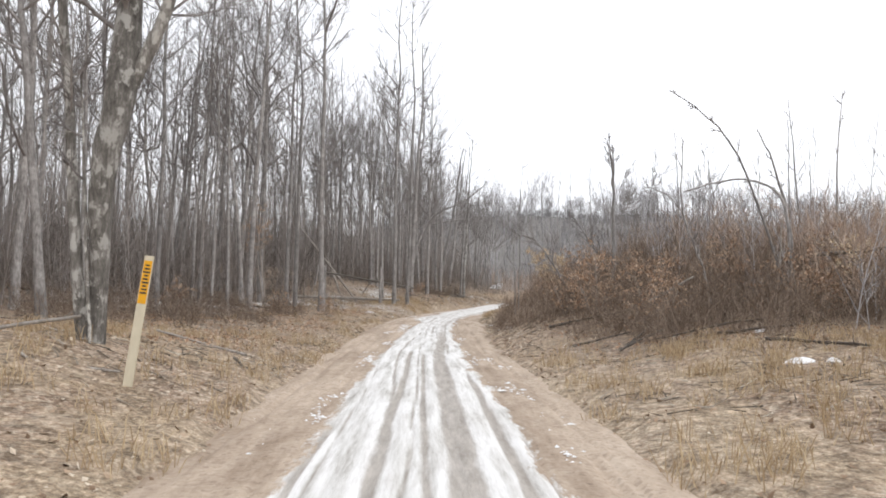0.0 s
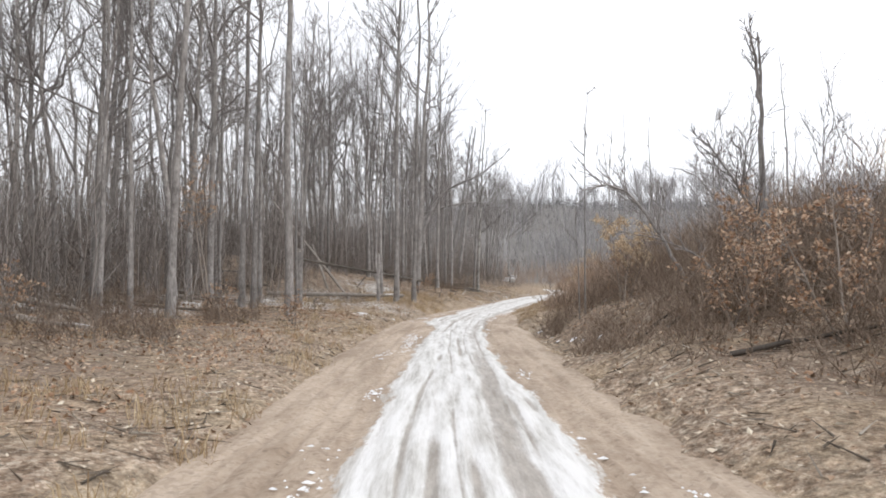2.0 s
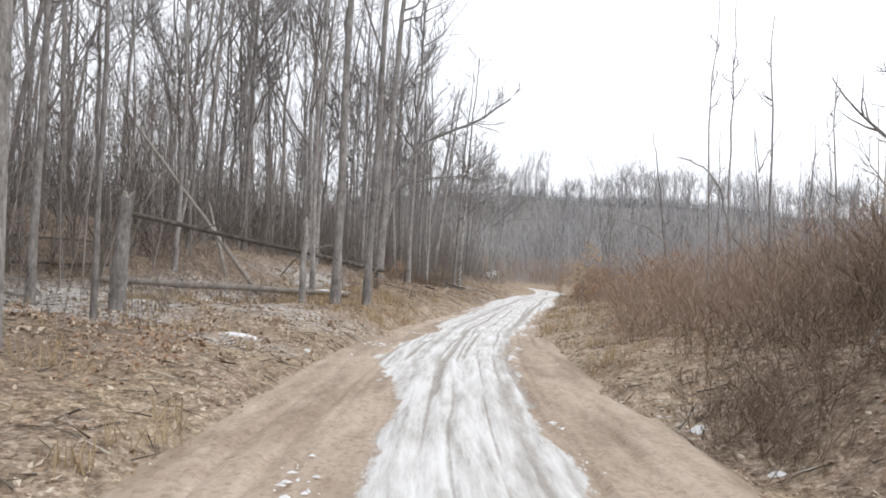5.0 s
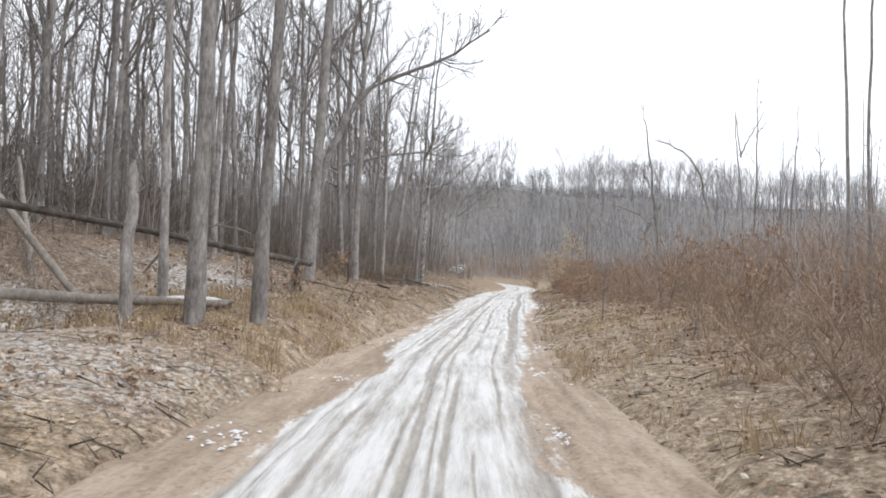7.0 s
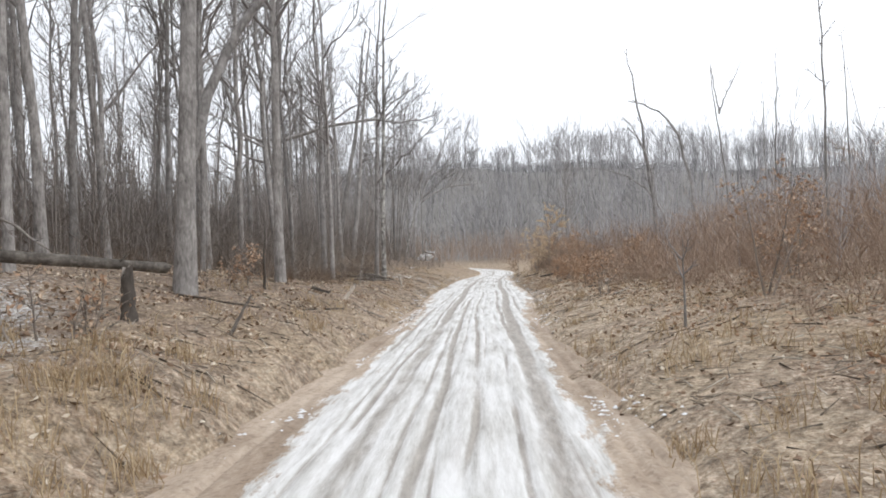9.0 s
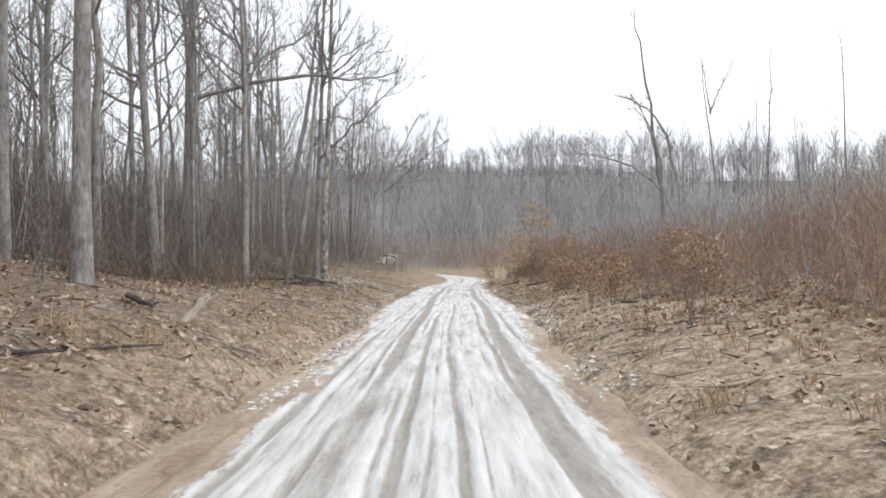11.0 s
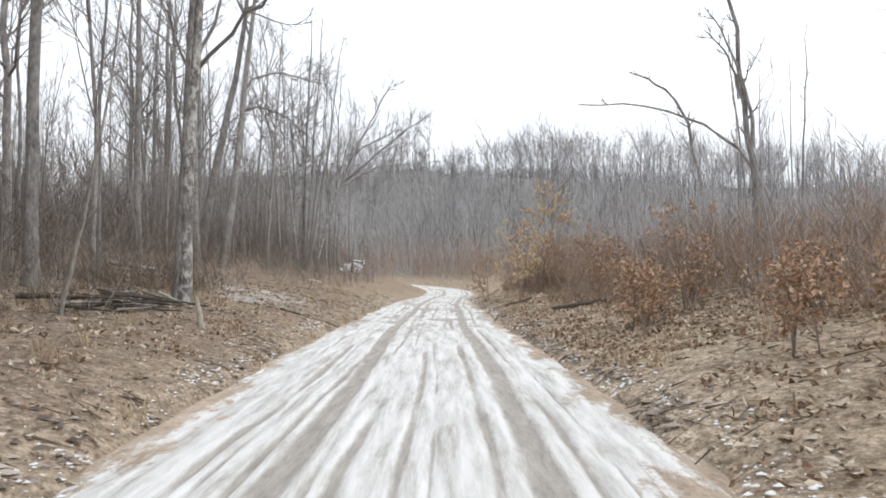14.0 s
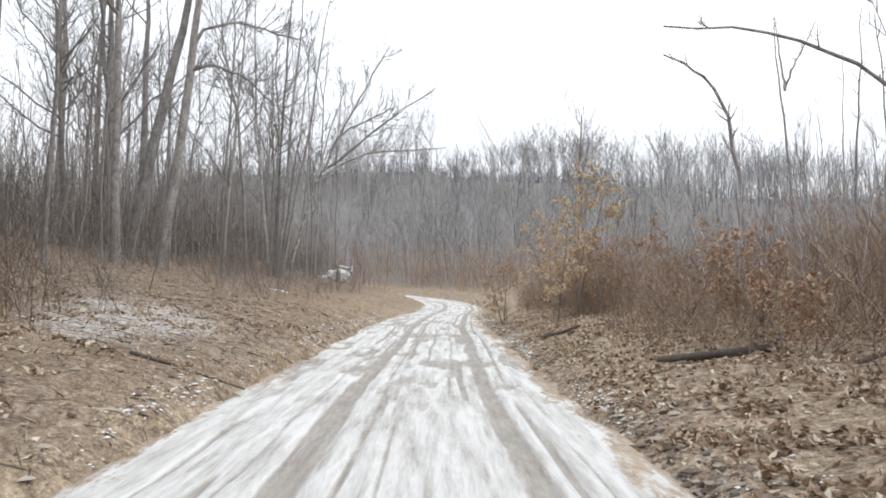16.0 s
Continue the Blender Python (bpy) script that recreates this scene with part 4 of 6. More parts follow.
bent("bent_tree", [(8.5, 17.0, gz_at(8.5, 17)), (8.28, 17.0, 2.2), (7.82, 17.0, 3.6), (7.22, 17.0, 5.26), (6.45, 16.9, 6.04), (5.54, 16.8, 6.54)], 0.042, 0.010, ARCH, 305, 8, 0.4)
bent("bent_tree", [(8.55, 17.1, gz_at(8.55, 17.1)), (8.58, 17.0, 3.1), (8.42, 17.0, 4.0), (8.04, 17.0, 4.25), (7.34, 17.0, 4.42), (6.64, 17.0, 4.3), (5.93, 17.0, 4.03)], 0.042, 0.016, ARCH, 307, 5, 0.3)
bent("bent_tree", [(8.75, 17.3, gz_at(8.75, 17.3)), (8.73, 17.3, 3.2), (8.54, 17.3, 4.1), (8.27, 17.3, 5.0), (7.92, 17.3, 5.7)], 0.05, 0.012, "thin dead sapling leaning over the brush", 306, 6, 0.4)
bent("bent_tree", [(6.7, 17.3, gz_at(6.7, 17.3)), (6.58, 17.3, 2.1), (6.1, 17.3, 3.1), (5.94, 17.3, 3.93), (6.02, 17.3, 5.24)], 0.04, 0.01, "thin crooked dead sapling in the brush", 308, 8, 0.6)
bent("bent_tree", [(7.93, 16.6, gz_at(7.93, 16.6)), (7.98, 16.6, 1.4), (8.08, 16.6, 2.3), (8.18, 16.6, 3.3)], 0.035, 0.015, "pale bare pole standing in the brush", 309, 2, 0.3, M_DEAD)


# ---- fallen wood ----
def log(name, a, b, r0, r1, label, seed, mat=None, knots=3, snowy=False):
    """A fallen trunk from a to b with broken ends and branch stubs."""
    gen = np.random.default_rng(seed)
    a, b = np.array(a, float), np.array(b, float)
    n = 14
    t = np.linspace(0, 1, n)[:, None]
    ln = np.linalg.norm(b - a)
    P = (b - a) * t + gen.normal(0, min(r0 * 0.6, 0.016 * ln), (n, 3)) * np.sin(t * np.pi)
    for _ in range(2):
        P[1:-1] = 0.25 * P[:-2] + 0.5 * P[1:-1] + 0.25 * P[2:]
    R = np.linspace(r0, r1, n) * gen.uniform(*((0.86, 1.14) if ln > 3 else (0.95, 1.05)), n)
    V, F = tubes(P[None], R[None], 10)
    V = V + gen.normal(0, 0.07, (len(V), 3)) * min(r0, r1)
    V[:10] += gen.normal(0, r0 * 0.35, (10, 1)) * (b - a) / ln
    V[-10:] += gen.normal(0, r1 * 0.8, (10, 1)) * (b - a) / ln
    caps = [np.array([[0, k, k + 1, k + 1] for k in range(1, 9)]), np.array([[len(V) - 10, len(V) - 10 + k + 1, len(V) - 10 + k, len(V) - 10 + k] for k in range(1, 9)])]
    bits = [(V, F)]
    at, d, rad, size, f = pick(P[None], R[None], knots, 0.1, gen)
    PS, RSx = shoots(at, spread(d, np.full(knots, 1.1), gen), gen.uniform(0.12, 0.4, knots) * min(1, ln / 3) + 0.05, np.full(knots, 0.1), 4, rad * 0.4, 0.08, gen)
    bits.append(tubes(PS, RSx, 5))
    ob = new(name)
    ob.location = a
    part("trunk", quads("trunk", *joined(bits), mat or M_DEAD), ob)
    for k, (c, end, rr) in enumerate(((0, P[0], r0), (n - 1, P[-1], r1))):
        ring = V[c * 10:c * 10 + 10]
        me = bpy.data.meshes.new("broken_end")
        me.from_pydata([tuple(v) for v in ring] + [tuple(ring.mean(0) + (b - a) / ln * (0.4 if k else -0.4) * rr)], [], [(q, (q + 1) % 10, 10) for q in range(10)])
        me.materials.append(M_DEAD)
        part("broken_end", me, ob, "splintered pale end")
    if snowy:
        PP = P[0] + (P[-1] - P[0]) * np.linspace(0.84, 0.995, 7)[:, None] + np.array([0, 0, r0 * 0.62])
        RR = np.full(7, r1 * 0.7)
        part("snow_cap", quads("snow_cap", *tubes(PP[None], RR[None] * np.array([0.1, 0.8, 1, 0.9, 1, 0.8, 0.1]), 8), M_SNOW), ob, "thin crust of old snow")
    return tagged(ob, label, "log", "fallen logs")


log("fallen_log", (-9.6, 43.5, gz_at(-9.6, 43.5, 0.08)), (-3.15, 45.55, gz_at(-3.15, 45.55, 0.12)), 0.10, 0.075, "grey barkless fallen log with old snow on it", 1, snowy=True)
log("fallen_log", (-6.95, 38.95, 2.55), (-2.55, 52.5, 1.74), 0.05, 0.075, "long fallen trunk propped on a broken stump", 2, M_LOG, knots=6)
log("stump", (-7.0, 38.75, gz_at(-7.0, 38.75, -0.1)), (-6.95, 38.8, 2.75), 0.17, 0.13, "broken grey snag holding up a fallen trunk", 31, M_BARK, 1)
log("leaning_log", (-10.1, 46.4, 5.9), (-6.2, 47.0, gz_at(-6.2, 47.0, 0.05)), 0.04, 0.075, "broken dead trunk leaning down to the forest floor", 3, knots=5)
log("leaning_log", (-7.4, 47.6, gz_at(-7.4, 47.6, 0.0)), (-8.6, 49.2, gz_at(-8.6, 49.2, 1.7)), 0.07, 0.04, "short broken branch propped on a bank", 4)
log("stump", (-2.72, 51.2, gz_at(-2.72, 51.2, -0.1)), (-2.74, 51.25, 1.70), 0.12, 0.07, "broken dark stump holding up a fallen trunk", 5, M_DARKWOOD, 1)
log("fallen_log", (-13, 41.5, gz_at(-13, 41.5, 0.1)), (-6.4, 42.6, gz_at(-6.4, 42.6, 0.08)), 0.1, 0.06, "thin grey fallen log among leaf litter", 6)
log("fallen_log", (-16, 36, gz_at(-16, 36, 0.1)), (-10.5, 34, gz_at(-10.5, 34, 0.08)), 0.1, 0.07, "thin grey fallen log among leaf litter", 7)
log("fallen_log", (-6.1, 7.4, gz_at(-6.1, 7.4, 0.03)), (-4.75, 9.05, gz_at(-4.75, 9.05, 0.3)), 0.03, 0.022, "pale broken branch resting against a tree", 8)
log("fallen_log", (-7.2, 9.3, gz_at(-7.2, 9.3, 0.04)), (-4.6, 9.0, gz_at(-4.6, 9.0, 0.05)), 0.024, 0.015, "pale fallen branch in dead grass", 9)
log("fallen_log", (-6.4, 7.7, gz_at(-6.4, 7.7, 0.05)), (-3.8, 8.2, gz_at(-3.8, 8.2, 0.05)), 0.024, 0.014, "pale fallen branch in dead grass", 10)
log("fallen_log", (-6.3, 9.5, gz_at(-6.3, 9.5, 0.05)), (-4.6, 7.7, gz_at(-4.6, 7.7, 0.05)), 0.022, 0.014, "pale fallen branch in dead grass", 26)
log("fallen_branch", (-6.0, 14.4, gz_at(-6.0, 14.4, 0.16)), (-3.6, 12.6, gz_at(-3.6, 12.6, 0.03)), 0.022, 0.03, "grey fallen branch on dead grass", 11)
log("fallen_branch", (-3.5, 11.6, gz_at(-3.5, 11.6, 0.1)), (-2.3, 9.9, gz_at(-2.3, 9.9, 0.02)), 0.02, 0.012, "dark fallen stick on dead grass", 12, M_DARKWOOD)
log("fallen_log", (9.2, 17.0, 2.5), (12.6, 17.2, 2.85), 0.05, 0.035, "dark fallen trunk hung up in the brush", 13, M_DARKWOOD)
log("fallen_log", (5.88, 15.5, 0.78), (8.5, 15.5, 1.12), 0.024, 0.018, "dark fallen branch lying in the brush", 14, M_DARKWOOD)
log("fallen_branch", (5.72, 12.28, gz_at(5.72, 12.28, 0.05)), (6.6, 10.7, gz_at(6.6, 10.7, 0.06)), 0.03, 0.02, "dark fallen branch on dead grass", 24, M_DARKWOOD)
log("fallen_branch", (4.7, 16.0, 1.28), (5.8, 16.0, 1.9), 0.03, 0.02, "pale broken branch caught in the brush", 25)
log("fallen_log", (10.4, 67.7, gz_at(10.4, 67.7, 0.05)), (9.75, 66.4, gz_at(9.75, 66.4, 0.06)), 0.05, 0.035, "rotten grey log end among leaves", 15)
log("fallen_branch", (11.35, 81.4, gz_at(11.35, 81.4, 0.16)), (12.7, 80.7, gz_at(12.7, 80.7, 0.06)), 0.045, 0.075, "dark fallen branch at the lane's edge", 16, M_DARKWOOD)
log("broken_stick", (2.75, 77.0, gz_at(2.75, 77.0, -0.1)), (2.6, 77.2, gz_at(2.6, 77.2, 0.5)), 0.07, 0.035, "pale broken snag stub in dead grass", 17, M_SPLINTER)
log("fallen_branch", (9.59, 65.9, gz_at(9.59, 65.9, 0.05)), (9.25, 64.8, gz_at(9.25, 64.8, 0.06)), 0.035, 0.02, "pale fallen branch in leaf litter", 810)
log("fallen_branch", (8.83, 65.5, gz_at(8.83, 65.5, 0.05)), (8.85, 64.6, gz_at(8.85, 64.6, 0.06)), 0.03, 0.02, "dark fallen branch in leaf litter", 811, M_DARKWOOD)
log("broken_stick", (-3.68, 48.5, gz_at(-3.68, 48.5, -0.1)), (-3.66, 48.55, gz_at(-3.66, 48.55, 0.85)), 0.035, 0.025, "pale broken stub standing in a snowy hollow", 34)
log("broken_stick", (-1.86, 58.5, gz_at(-1.86, 58.5, -0.1)), (-1.8, 58.5, gz_at(-1.8, 58.5, 1.15)), 0.04, 0.025, "dark broken stub standing in leaf litter", 35, M_DARKWOOD)
log("fallen_branch", (-1.45, 51.6, gz_at(-1.45, 51.6, 0.03)), (-1.25, 52.3, gz_at(-1.25, 52.3, 0.55)), 0.03, 0.015, "dark stick propped up in leaf litter", 36, M_DARKWOOD)
log("broken_stick", (0.02, 59.5, gz_at(0.02, 59.5, -0.05)), (0.34, 59.6, 1.14), 0.06, 0.045, "pale broken snag stub among leaves", 18, M_SPLINTER)
log("fallen_branch", (-3.30, 66.0, gz_at(-3.30, 66.0, 0.12)), (-2.17, 65.4, gz_at(-2.17, 65.4, 0.06)), 0.045, 0.025, "dark fallen branch among leaves", 800, M_DARKWOOD, 4)
log("fallen_branch", (-5.41, 72.0, gz_at(-5.41, 72.0, 0.12)), (-4.00, 71.4, gz_at(-4.00, 71.4, 0.06)), 0.045, 0.025, "dark fallen branch among leaves", 801, M_DARKWOOD, 4)
log("fallen_branch", (-3.57, 73.0, gz_at(-3.57, 73.0, 0.12)), (-1.23, 72.4, gz_at(-1.23, 72.4, 0.06)), 0.045, 0.025, "dark fallen branch among leaves", 802, M_DARKWOOD, 4)
log("fallen_branch", (-0.79, 60.0, gz_at(-0.79, 60.0, 0.12)), (-0.31, 59.4, gz_at(-0.31, 59.4, 0.06)), 0.045, 0.025, "dark fallen branch among leaves", 803, M_DARKWOOD, 4)
log("fallen_branch", (12.1, 88.4, gz_at(12.1, 88.4, 0.05)), (13.3, 88.8, gz_at(13.3, 88.8, 0.12)), 0.05, 0.03, "dark fallen branch at the lane's edge", 19, M_DARKWOOD)
log("fallen_branch", (-6.0, 68.5, gz_at(-6.0, 68.5, 0.3)), (-1.0, 69.8, gz_at(-1.0, 69.8, 0.05)), 0.06, 0.03, "thin fallen branch among leaves", 20)
log("fallen_log", (-0.6, 77.4, gz_at(-0.6, 77.4, 0.1)), (1.3, 78.4, gz_at(1.3, 78.4, 0.15)), 0.06, 0.03, "dark fallen branch among leaves", 22, M_DARKWOOD, 6)
log("fallen_log", (-2.5, 90.6, gz_at(-2.5, 90.6, 0.1)), (-0.6, 89.8, gz_at(-0.6, 89.8, 0.1)), 0.09, 0.07, "snowy fallen log among leaves", 23, snowy=True)


log("stump", (-4.27, 43.9, gz_at(-4.27, 43.9, -0.1)), (-4.25, 43.95, 3.0), 0.10, 0.07, "slender broken dead trunk standing at the bank", 32, M_BARK, 3)
log("stump", (-9.2, 47.6, gz_at(-9.2, 47.6, -0.1)), (-8.8, 47.6, 4.4), 0.09, 0.05, "slender broken dead trunk standing at the bank", 33, M_BARK, 3)
for k in range(34):
    q = np.random.default_rng(700 + k)
    w = q.uniform(0, 1) ** 0.6
    x0, y0 = 0.1 + 1.3 * w + q.normal(0, 0.15), 76.2 + 2.7 * w + q.normal(0, 0.3)
    x1, y1 = x0 + q.uniform(0.3, 1.2), y0 + q.uniform(-0.2, 0.9)
    log("fallen_branch", (x0, y0, gz_at(x0, y0, q.uniform(0.03, 0.35))), (x1, y1, gz_at(x1, y1, q.uniform(0.03, 0.3))), q.uniform(0.02, 0.04), 0.012, "dark branch in a heap of brushwood", 7100 + k, M_DARKWOOD if k % 4 else M_DEAD, 3)


for k in range(34):
    q = np.random.default_rng(840 + k)
    x0, y0, way = q.uniform(-21, -11.0), q.uniform(22, 46), q.uniform(-0.35, 0.35)
    ln = q.uniform(1.6, 4.5)
    x1, y1 = x0 + ln * math.cos(way), y0 + ln * math.sin(way)
    if x1 < -7.5:
        log("fallen_log", (x0, y0, gz_at(x0, y0, q.uniform(0.03, 0.3))), (x1, y1, gz_at(x1, y1, 0.05)), q.uniform(0.04, 0.09), 0.035, "grey fallen log among leaf litter", 860 + k, M_DEAD if k % 5 else M_DARKWOOD, 3, k % 4 == 1)


# Dark sticks lying on the bank beside the lane, and on the leaves further on.
for k in range(44):
    q = np.random.default_rng(1900 + k)
    y0 = q.uniform(12.5, 33) if k < 28 else q.uniform(44, 88)
    k0 = int(np.interp(y0 + 60, RS[:900], np.arange(900)))
    x0 = RC[k0, 0] + q.uniform(3.2, 8.0) * (-1 if k > 27 and k % 3 == 0 else 1)
    way, ln = q.uniform(-0.5, 1.2), q.uniform(0.7, 2.3)
    x1, y1 = x0 + ln * math.cos(way), y0 + ln * math.sin(way)
    log("fallen_branch", (x0, y0, gz_at(x0, y0, 0.03)), (x1, y1, gz_at(x1, y1, q.uniform(0.05, 0.3))), q.uniform(0.018, 0.04), 0.012, "dark fallen stick on leaf litter", 1950 + k, M_DARKWOOD if k % 4 else M_DEAD, 3)


# ---- marker post ----
def box(sx, sy, sz, at=(0, 0, 0), bevel=0.004):
    bm = bmesh.new()
    bmesh.ops.create_cube(bm, size=1)
    for v in bm.verts:
        v.co = Vector((v.co.x * sx + at[0], v.co.y * sy + at[1], v.co.z * sz + at[2]))
    bmesh.ops.bevel(bm, geom=bm.edges[:], offset=bevel, segments=2, affect="EDGES")
    return bm


def mesh_of(name, bm, material):
    me = bpy.data.meshes.new(name)
    bm.to_mesh(me)
    bm.free()
    me.materials.append(material)
    return me


post = new("marker_post")
post.matrix_basis = pose(-3.56, 7.9, gz_at(-3.56, 7.9), 0, 7.5, 4)
tagged(post, "leaning cream marker post with an amber decal in grass", "marker post")
part("post", mesh_of("post", box(0.11, 0.02, 1.75, (0, 0, 0.635), 0.007), M_POST), post)
decal = part("decal", mesh_of("decal", box(0.093, 0.003, 0.497, (0, -0.0125, 1.205), 0.001), M_DECAL), post, "amber warning decal")
for k in range(9):
    part("print_bar", mesh_of("print_bar", box(0.044 + 0.016 * (k % 3), 0.002, 0.02, (0.004 * (k % 2), -0.0155, 1.40 - k * 0.04), 0.0006), M_PRINT), decal, "black unreadable print")


# ---- snow lying on the ground ----
def snow_patch(x, y, a, b, turn, seed):
    """A low, ragged cake of old snow."""
    gen = np.random.default_rng(seed)
    rings, n = 6, 28
    ang = np.arange(n) * 2 * np.pi / n
    edge = 1 + 0.35 * (np.array([vnoise(np.cos(q) * 1.6 + seed * 3, np.sin(q) * 1.6, seed) for q in ang]).ravel() - 0.5) + gen.normal(0, 0.06, n)
    pts = []
    for k in range(rings):
        f = 1 - k / (rings - 0.4)
        px, py = np.cos(ang) * a * edge * f, np.sin(ang) * b * edge * f
        wx, wy = x + px * math.cos(turn) - py * math.sin(turn), y + px * math.sin(turn) + py * math.cos(turn)
        pts.append(np.stack([wx - x, wy - y, height(wx, wy) - gz_at(x, y) + 0.07 * (1 - f ** 2) - 0.02 * f], 1))
    V = np.concatenate(pts)
    i = np.arange(rings * n).reshape(rings, n)
    j = np.roll(i, -1, axis=1)
    F = np.stack([i[:-1], j[:-1], j[1:], i[1:]], -1).reshape(-1, 4)
    ob = new("snow_patch", quads("snow_patch", V, F, M_SNOW))
    ob.location = (x, y, gz_at(x, y))
    return tagged(ob, "ragged patch of old snow on leaf litter", "snow patch", "patches of old snow")


for k, (x, y, a, b, tn) in enumerate(((-4.15, 37.1, 0.48, 0.13, 0.1), (-2.9, 37.2, 0.14, 0.09, 0.4), (5.07, 9.85, 0.26, 0.13, -0.1), (5.45, 9.7, 0.12, 0.05, -0.2), (6.44, 14.1, 0.16, 0.07, 0), (7.88, 16.0, 0.2, 0.06, 0), (2.5, 28.5, 0.16, 0.12, 0.3), (2.3, 29.6, 0.12, 0.1, 0.2), (2.35, 31.2, 0.1, 0.14, 0.5), (2.2, 32.6, 0.12, 0.1, 0.1), (2.75, 26.4, 0.14, 0.1, 0), (2.6, 27.4, 0.07, 0.07, 0),
                                      (5.4, 104.0, 0.6, 0.5, 0), (-6.8, 45.0, 0.6, 0.25, 0.2))):
    snow_patch(x, y, a, b, tn, 40 + k)


# A heap of old snow and dark logs behind the trees at the bend.
heap = new("snow_heap")
heap.location = (8.95, 125.0, gz_at(8.95, 125.0))
tagged(heap, "heap of old white snow over dark logs behind trees", "snow heap")
q = np.random.default_rng(12)
for k in range(16):
    dx, dz = (-0.55 if k % 2 else 0.42) + q.normal(0, 0.2), q.uniform(0.08, 0.62)
    sx, sz = q.uniform(0.2, 0.38), q.uniform(0.18, 0.32)
    bm = bmesh.new()
    bmesh.ops.create_icosphere(bm, subdivisions=2, radius=1)
    for v in bm.verts:
        w = 1 + 0.6 * noise.noise(v.co * 1.7 + Vector((k * 5.0, 0, 0))) + 0.25 * noise.noise(v.co * 4.3)
        v.co = Vector((v.co.x * sx * w + dx, v.co.y * 0.4 * w + (0.5 - dz) * 0.3, v.co.z * sz * w + dz))
    part("snow_lump", mesh_of("snow_lump", bm, M_SNOW), heap)
for k, (p0, p1, rr) in enumerate((((-0.2, -0.3, 1.12), (0.95, -0.2, 0.92), 0.07), ((-0.06, -0.5, 0.05), (0.0, -0.4, 0.8), 0.07),
                                  ((1.05, -0.3, 0.5), (1.1, -0.2, 1.15), 0.05))):
    p0, p1 = np.array(p0), np.array(p1)
    PP = p0 + (p1 - p0) * np.linspace(0, 1, 6)[:, None] + q.normal(0, 0.015, (6, 3))
    part("heap_log", quads("heap_log", *tubes(PP[None], np.full((1, 6), rr), 7), M_DARKWOOD), heap, "dark wet log")
    if k != 1:
        cap = PP[1:] + np.array([0, -0.02, rr * 0.8])
        part("snow_cap", quads("snow_cap", *tubes(cap[None], np.array([[0.3, 1, 0.9, 1, 0.3]]) * rr * 1.2, 8), M_SNOW), heap, "crust of snow on a log")

# ---- beech and oak saplings that keep their leaves ----
def leaf_quads(at, size, gen, flat=0.0):
    """Small curled leaves at points."""
    K = len(at)
    a = gen.normal(0, 1, (K, 3))
    a[:, 2] *= 1 - flat
    a /= np.linalg.norm(a, axis=1, keepdims=True)
    b = np.cross(a, gen.normal(0, 1, (K, 3)) * (1, 1, 1 - flat) + (0, 0, flat * 3))
    b /= np.linalg.norm(b, axis=1, keepdims=True)
    c = np.cross(a, b)
    s = np.asarray(size)[:, None]
    V = np.stack([at - a * s, at + b * s * 0.55 + c * s * 0.25, at + a * s, at - b * s * 0.55 + c * s * 0.2], 1).reshape(-1, 3)
    return V, np.arange(4 * K).reshape(K, 4)


def leafy(x, y, h, seed, leaves=420, wide=0.9, low=0.1, mat=None, big=1.0):
    gen = np.random.default_rng(seed)
    n = 3
    base = np.stack([gen.normal(0, 0.12, n), gen.normal(0, 0.12, n), np.full(n, -0.08)], 1)
    out = np.stack([gen.normal(0, 0.18, n), gen.normal(0, 0.18, n), np.ones(n)], 1)
    P, R = shoots(base, out, np.full(n, h) * gen.uniform(0.75, 1, n), np.zeros(n), 8, np.full(n, 0.012 + 0.005 * h), 0.05, gen)
    at, d, rad, size, f = pick(P, R, 11, low, gen)
    P1, R1 = shoots(at, spread(d, np.full(len(d), 1.0), gen), wide * gen.uniform(0.4, 1, len(f)) * (1.2 - 0.6 * f), gen.uniform(-0.1, 0.2, len(f)), 5, np.clip(rad * 0.5, 0.006, 0.02), 0.08, gen)
    at, d, rad, size, f = pick(P1, R1, 4, 0.2, gen)
    P2, R2 = shoots(at, spread(d, np.full(len(d), 0.7), gen), wide * 0.35 * gen.uniform(0.4, 1, len(f)), np.zeros(len(f)), 3, np.full(len(f), 0.006), 0.08, gen)
    ob = new("leafy_sapling")
    ob.location = (x, y, gz_at(x, y))
    part("stem", quads("stem", *joined([tubes(P, R, 5), tubes(P1, R1, 3), cones(P2[:, 0], P2[:, 2], R2[:, 0])]), M_EDGE), ob)
    k = gen.integers(0, len(P2), leaves)
    w = gen.uniform(0.1, 1.1, (leaves, 1))
    pts = P2[k, 0] * (1 - w) + P2[k, 2] * w + gen.normal(0, 0.035, (leaves, 3))
    part("leaves", quads("leaves", *leaf_quads(pts, gen.uniform(0.024, 0.047, leaves) * big, gen), mat or M_BEECH, smooth_shade=False), ob, "withered pale ochre leaves" if mat else "withered orange-brown leaves")
    return tagged(ob, "young sapling holding withered pale ochre leaves in brush" if mat else "young sapling holding withered orange-brown leaves in brush", "sapling", "saplings with withered leaves")


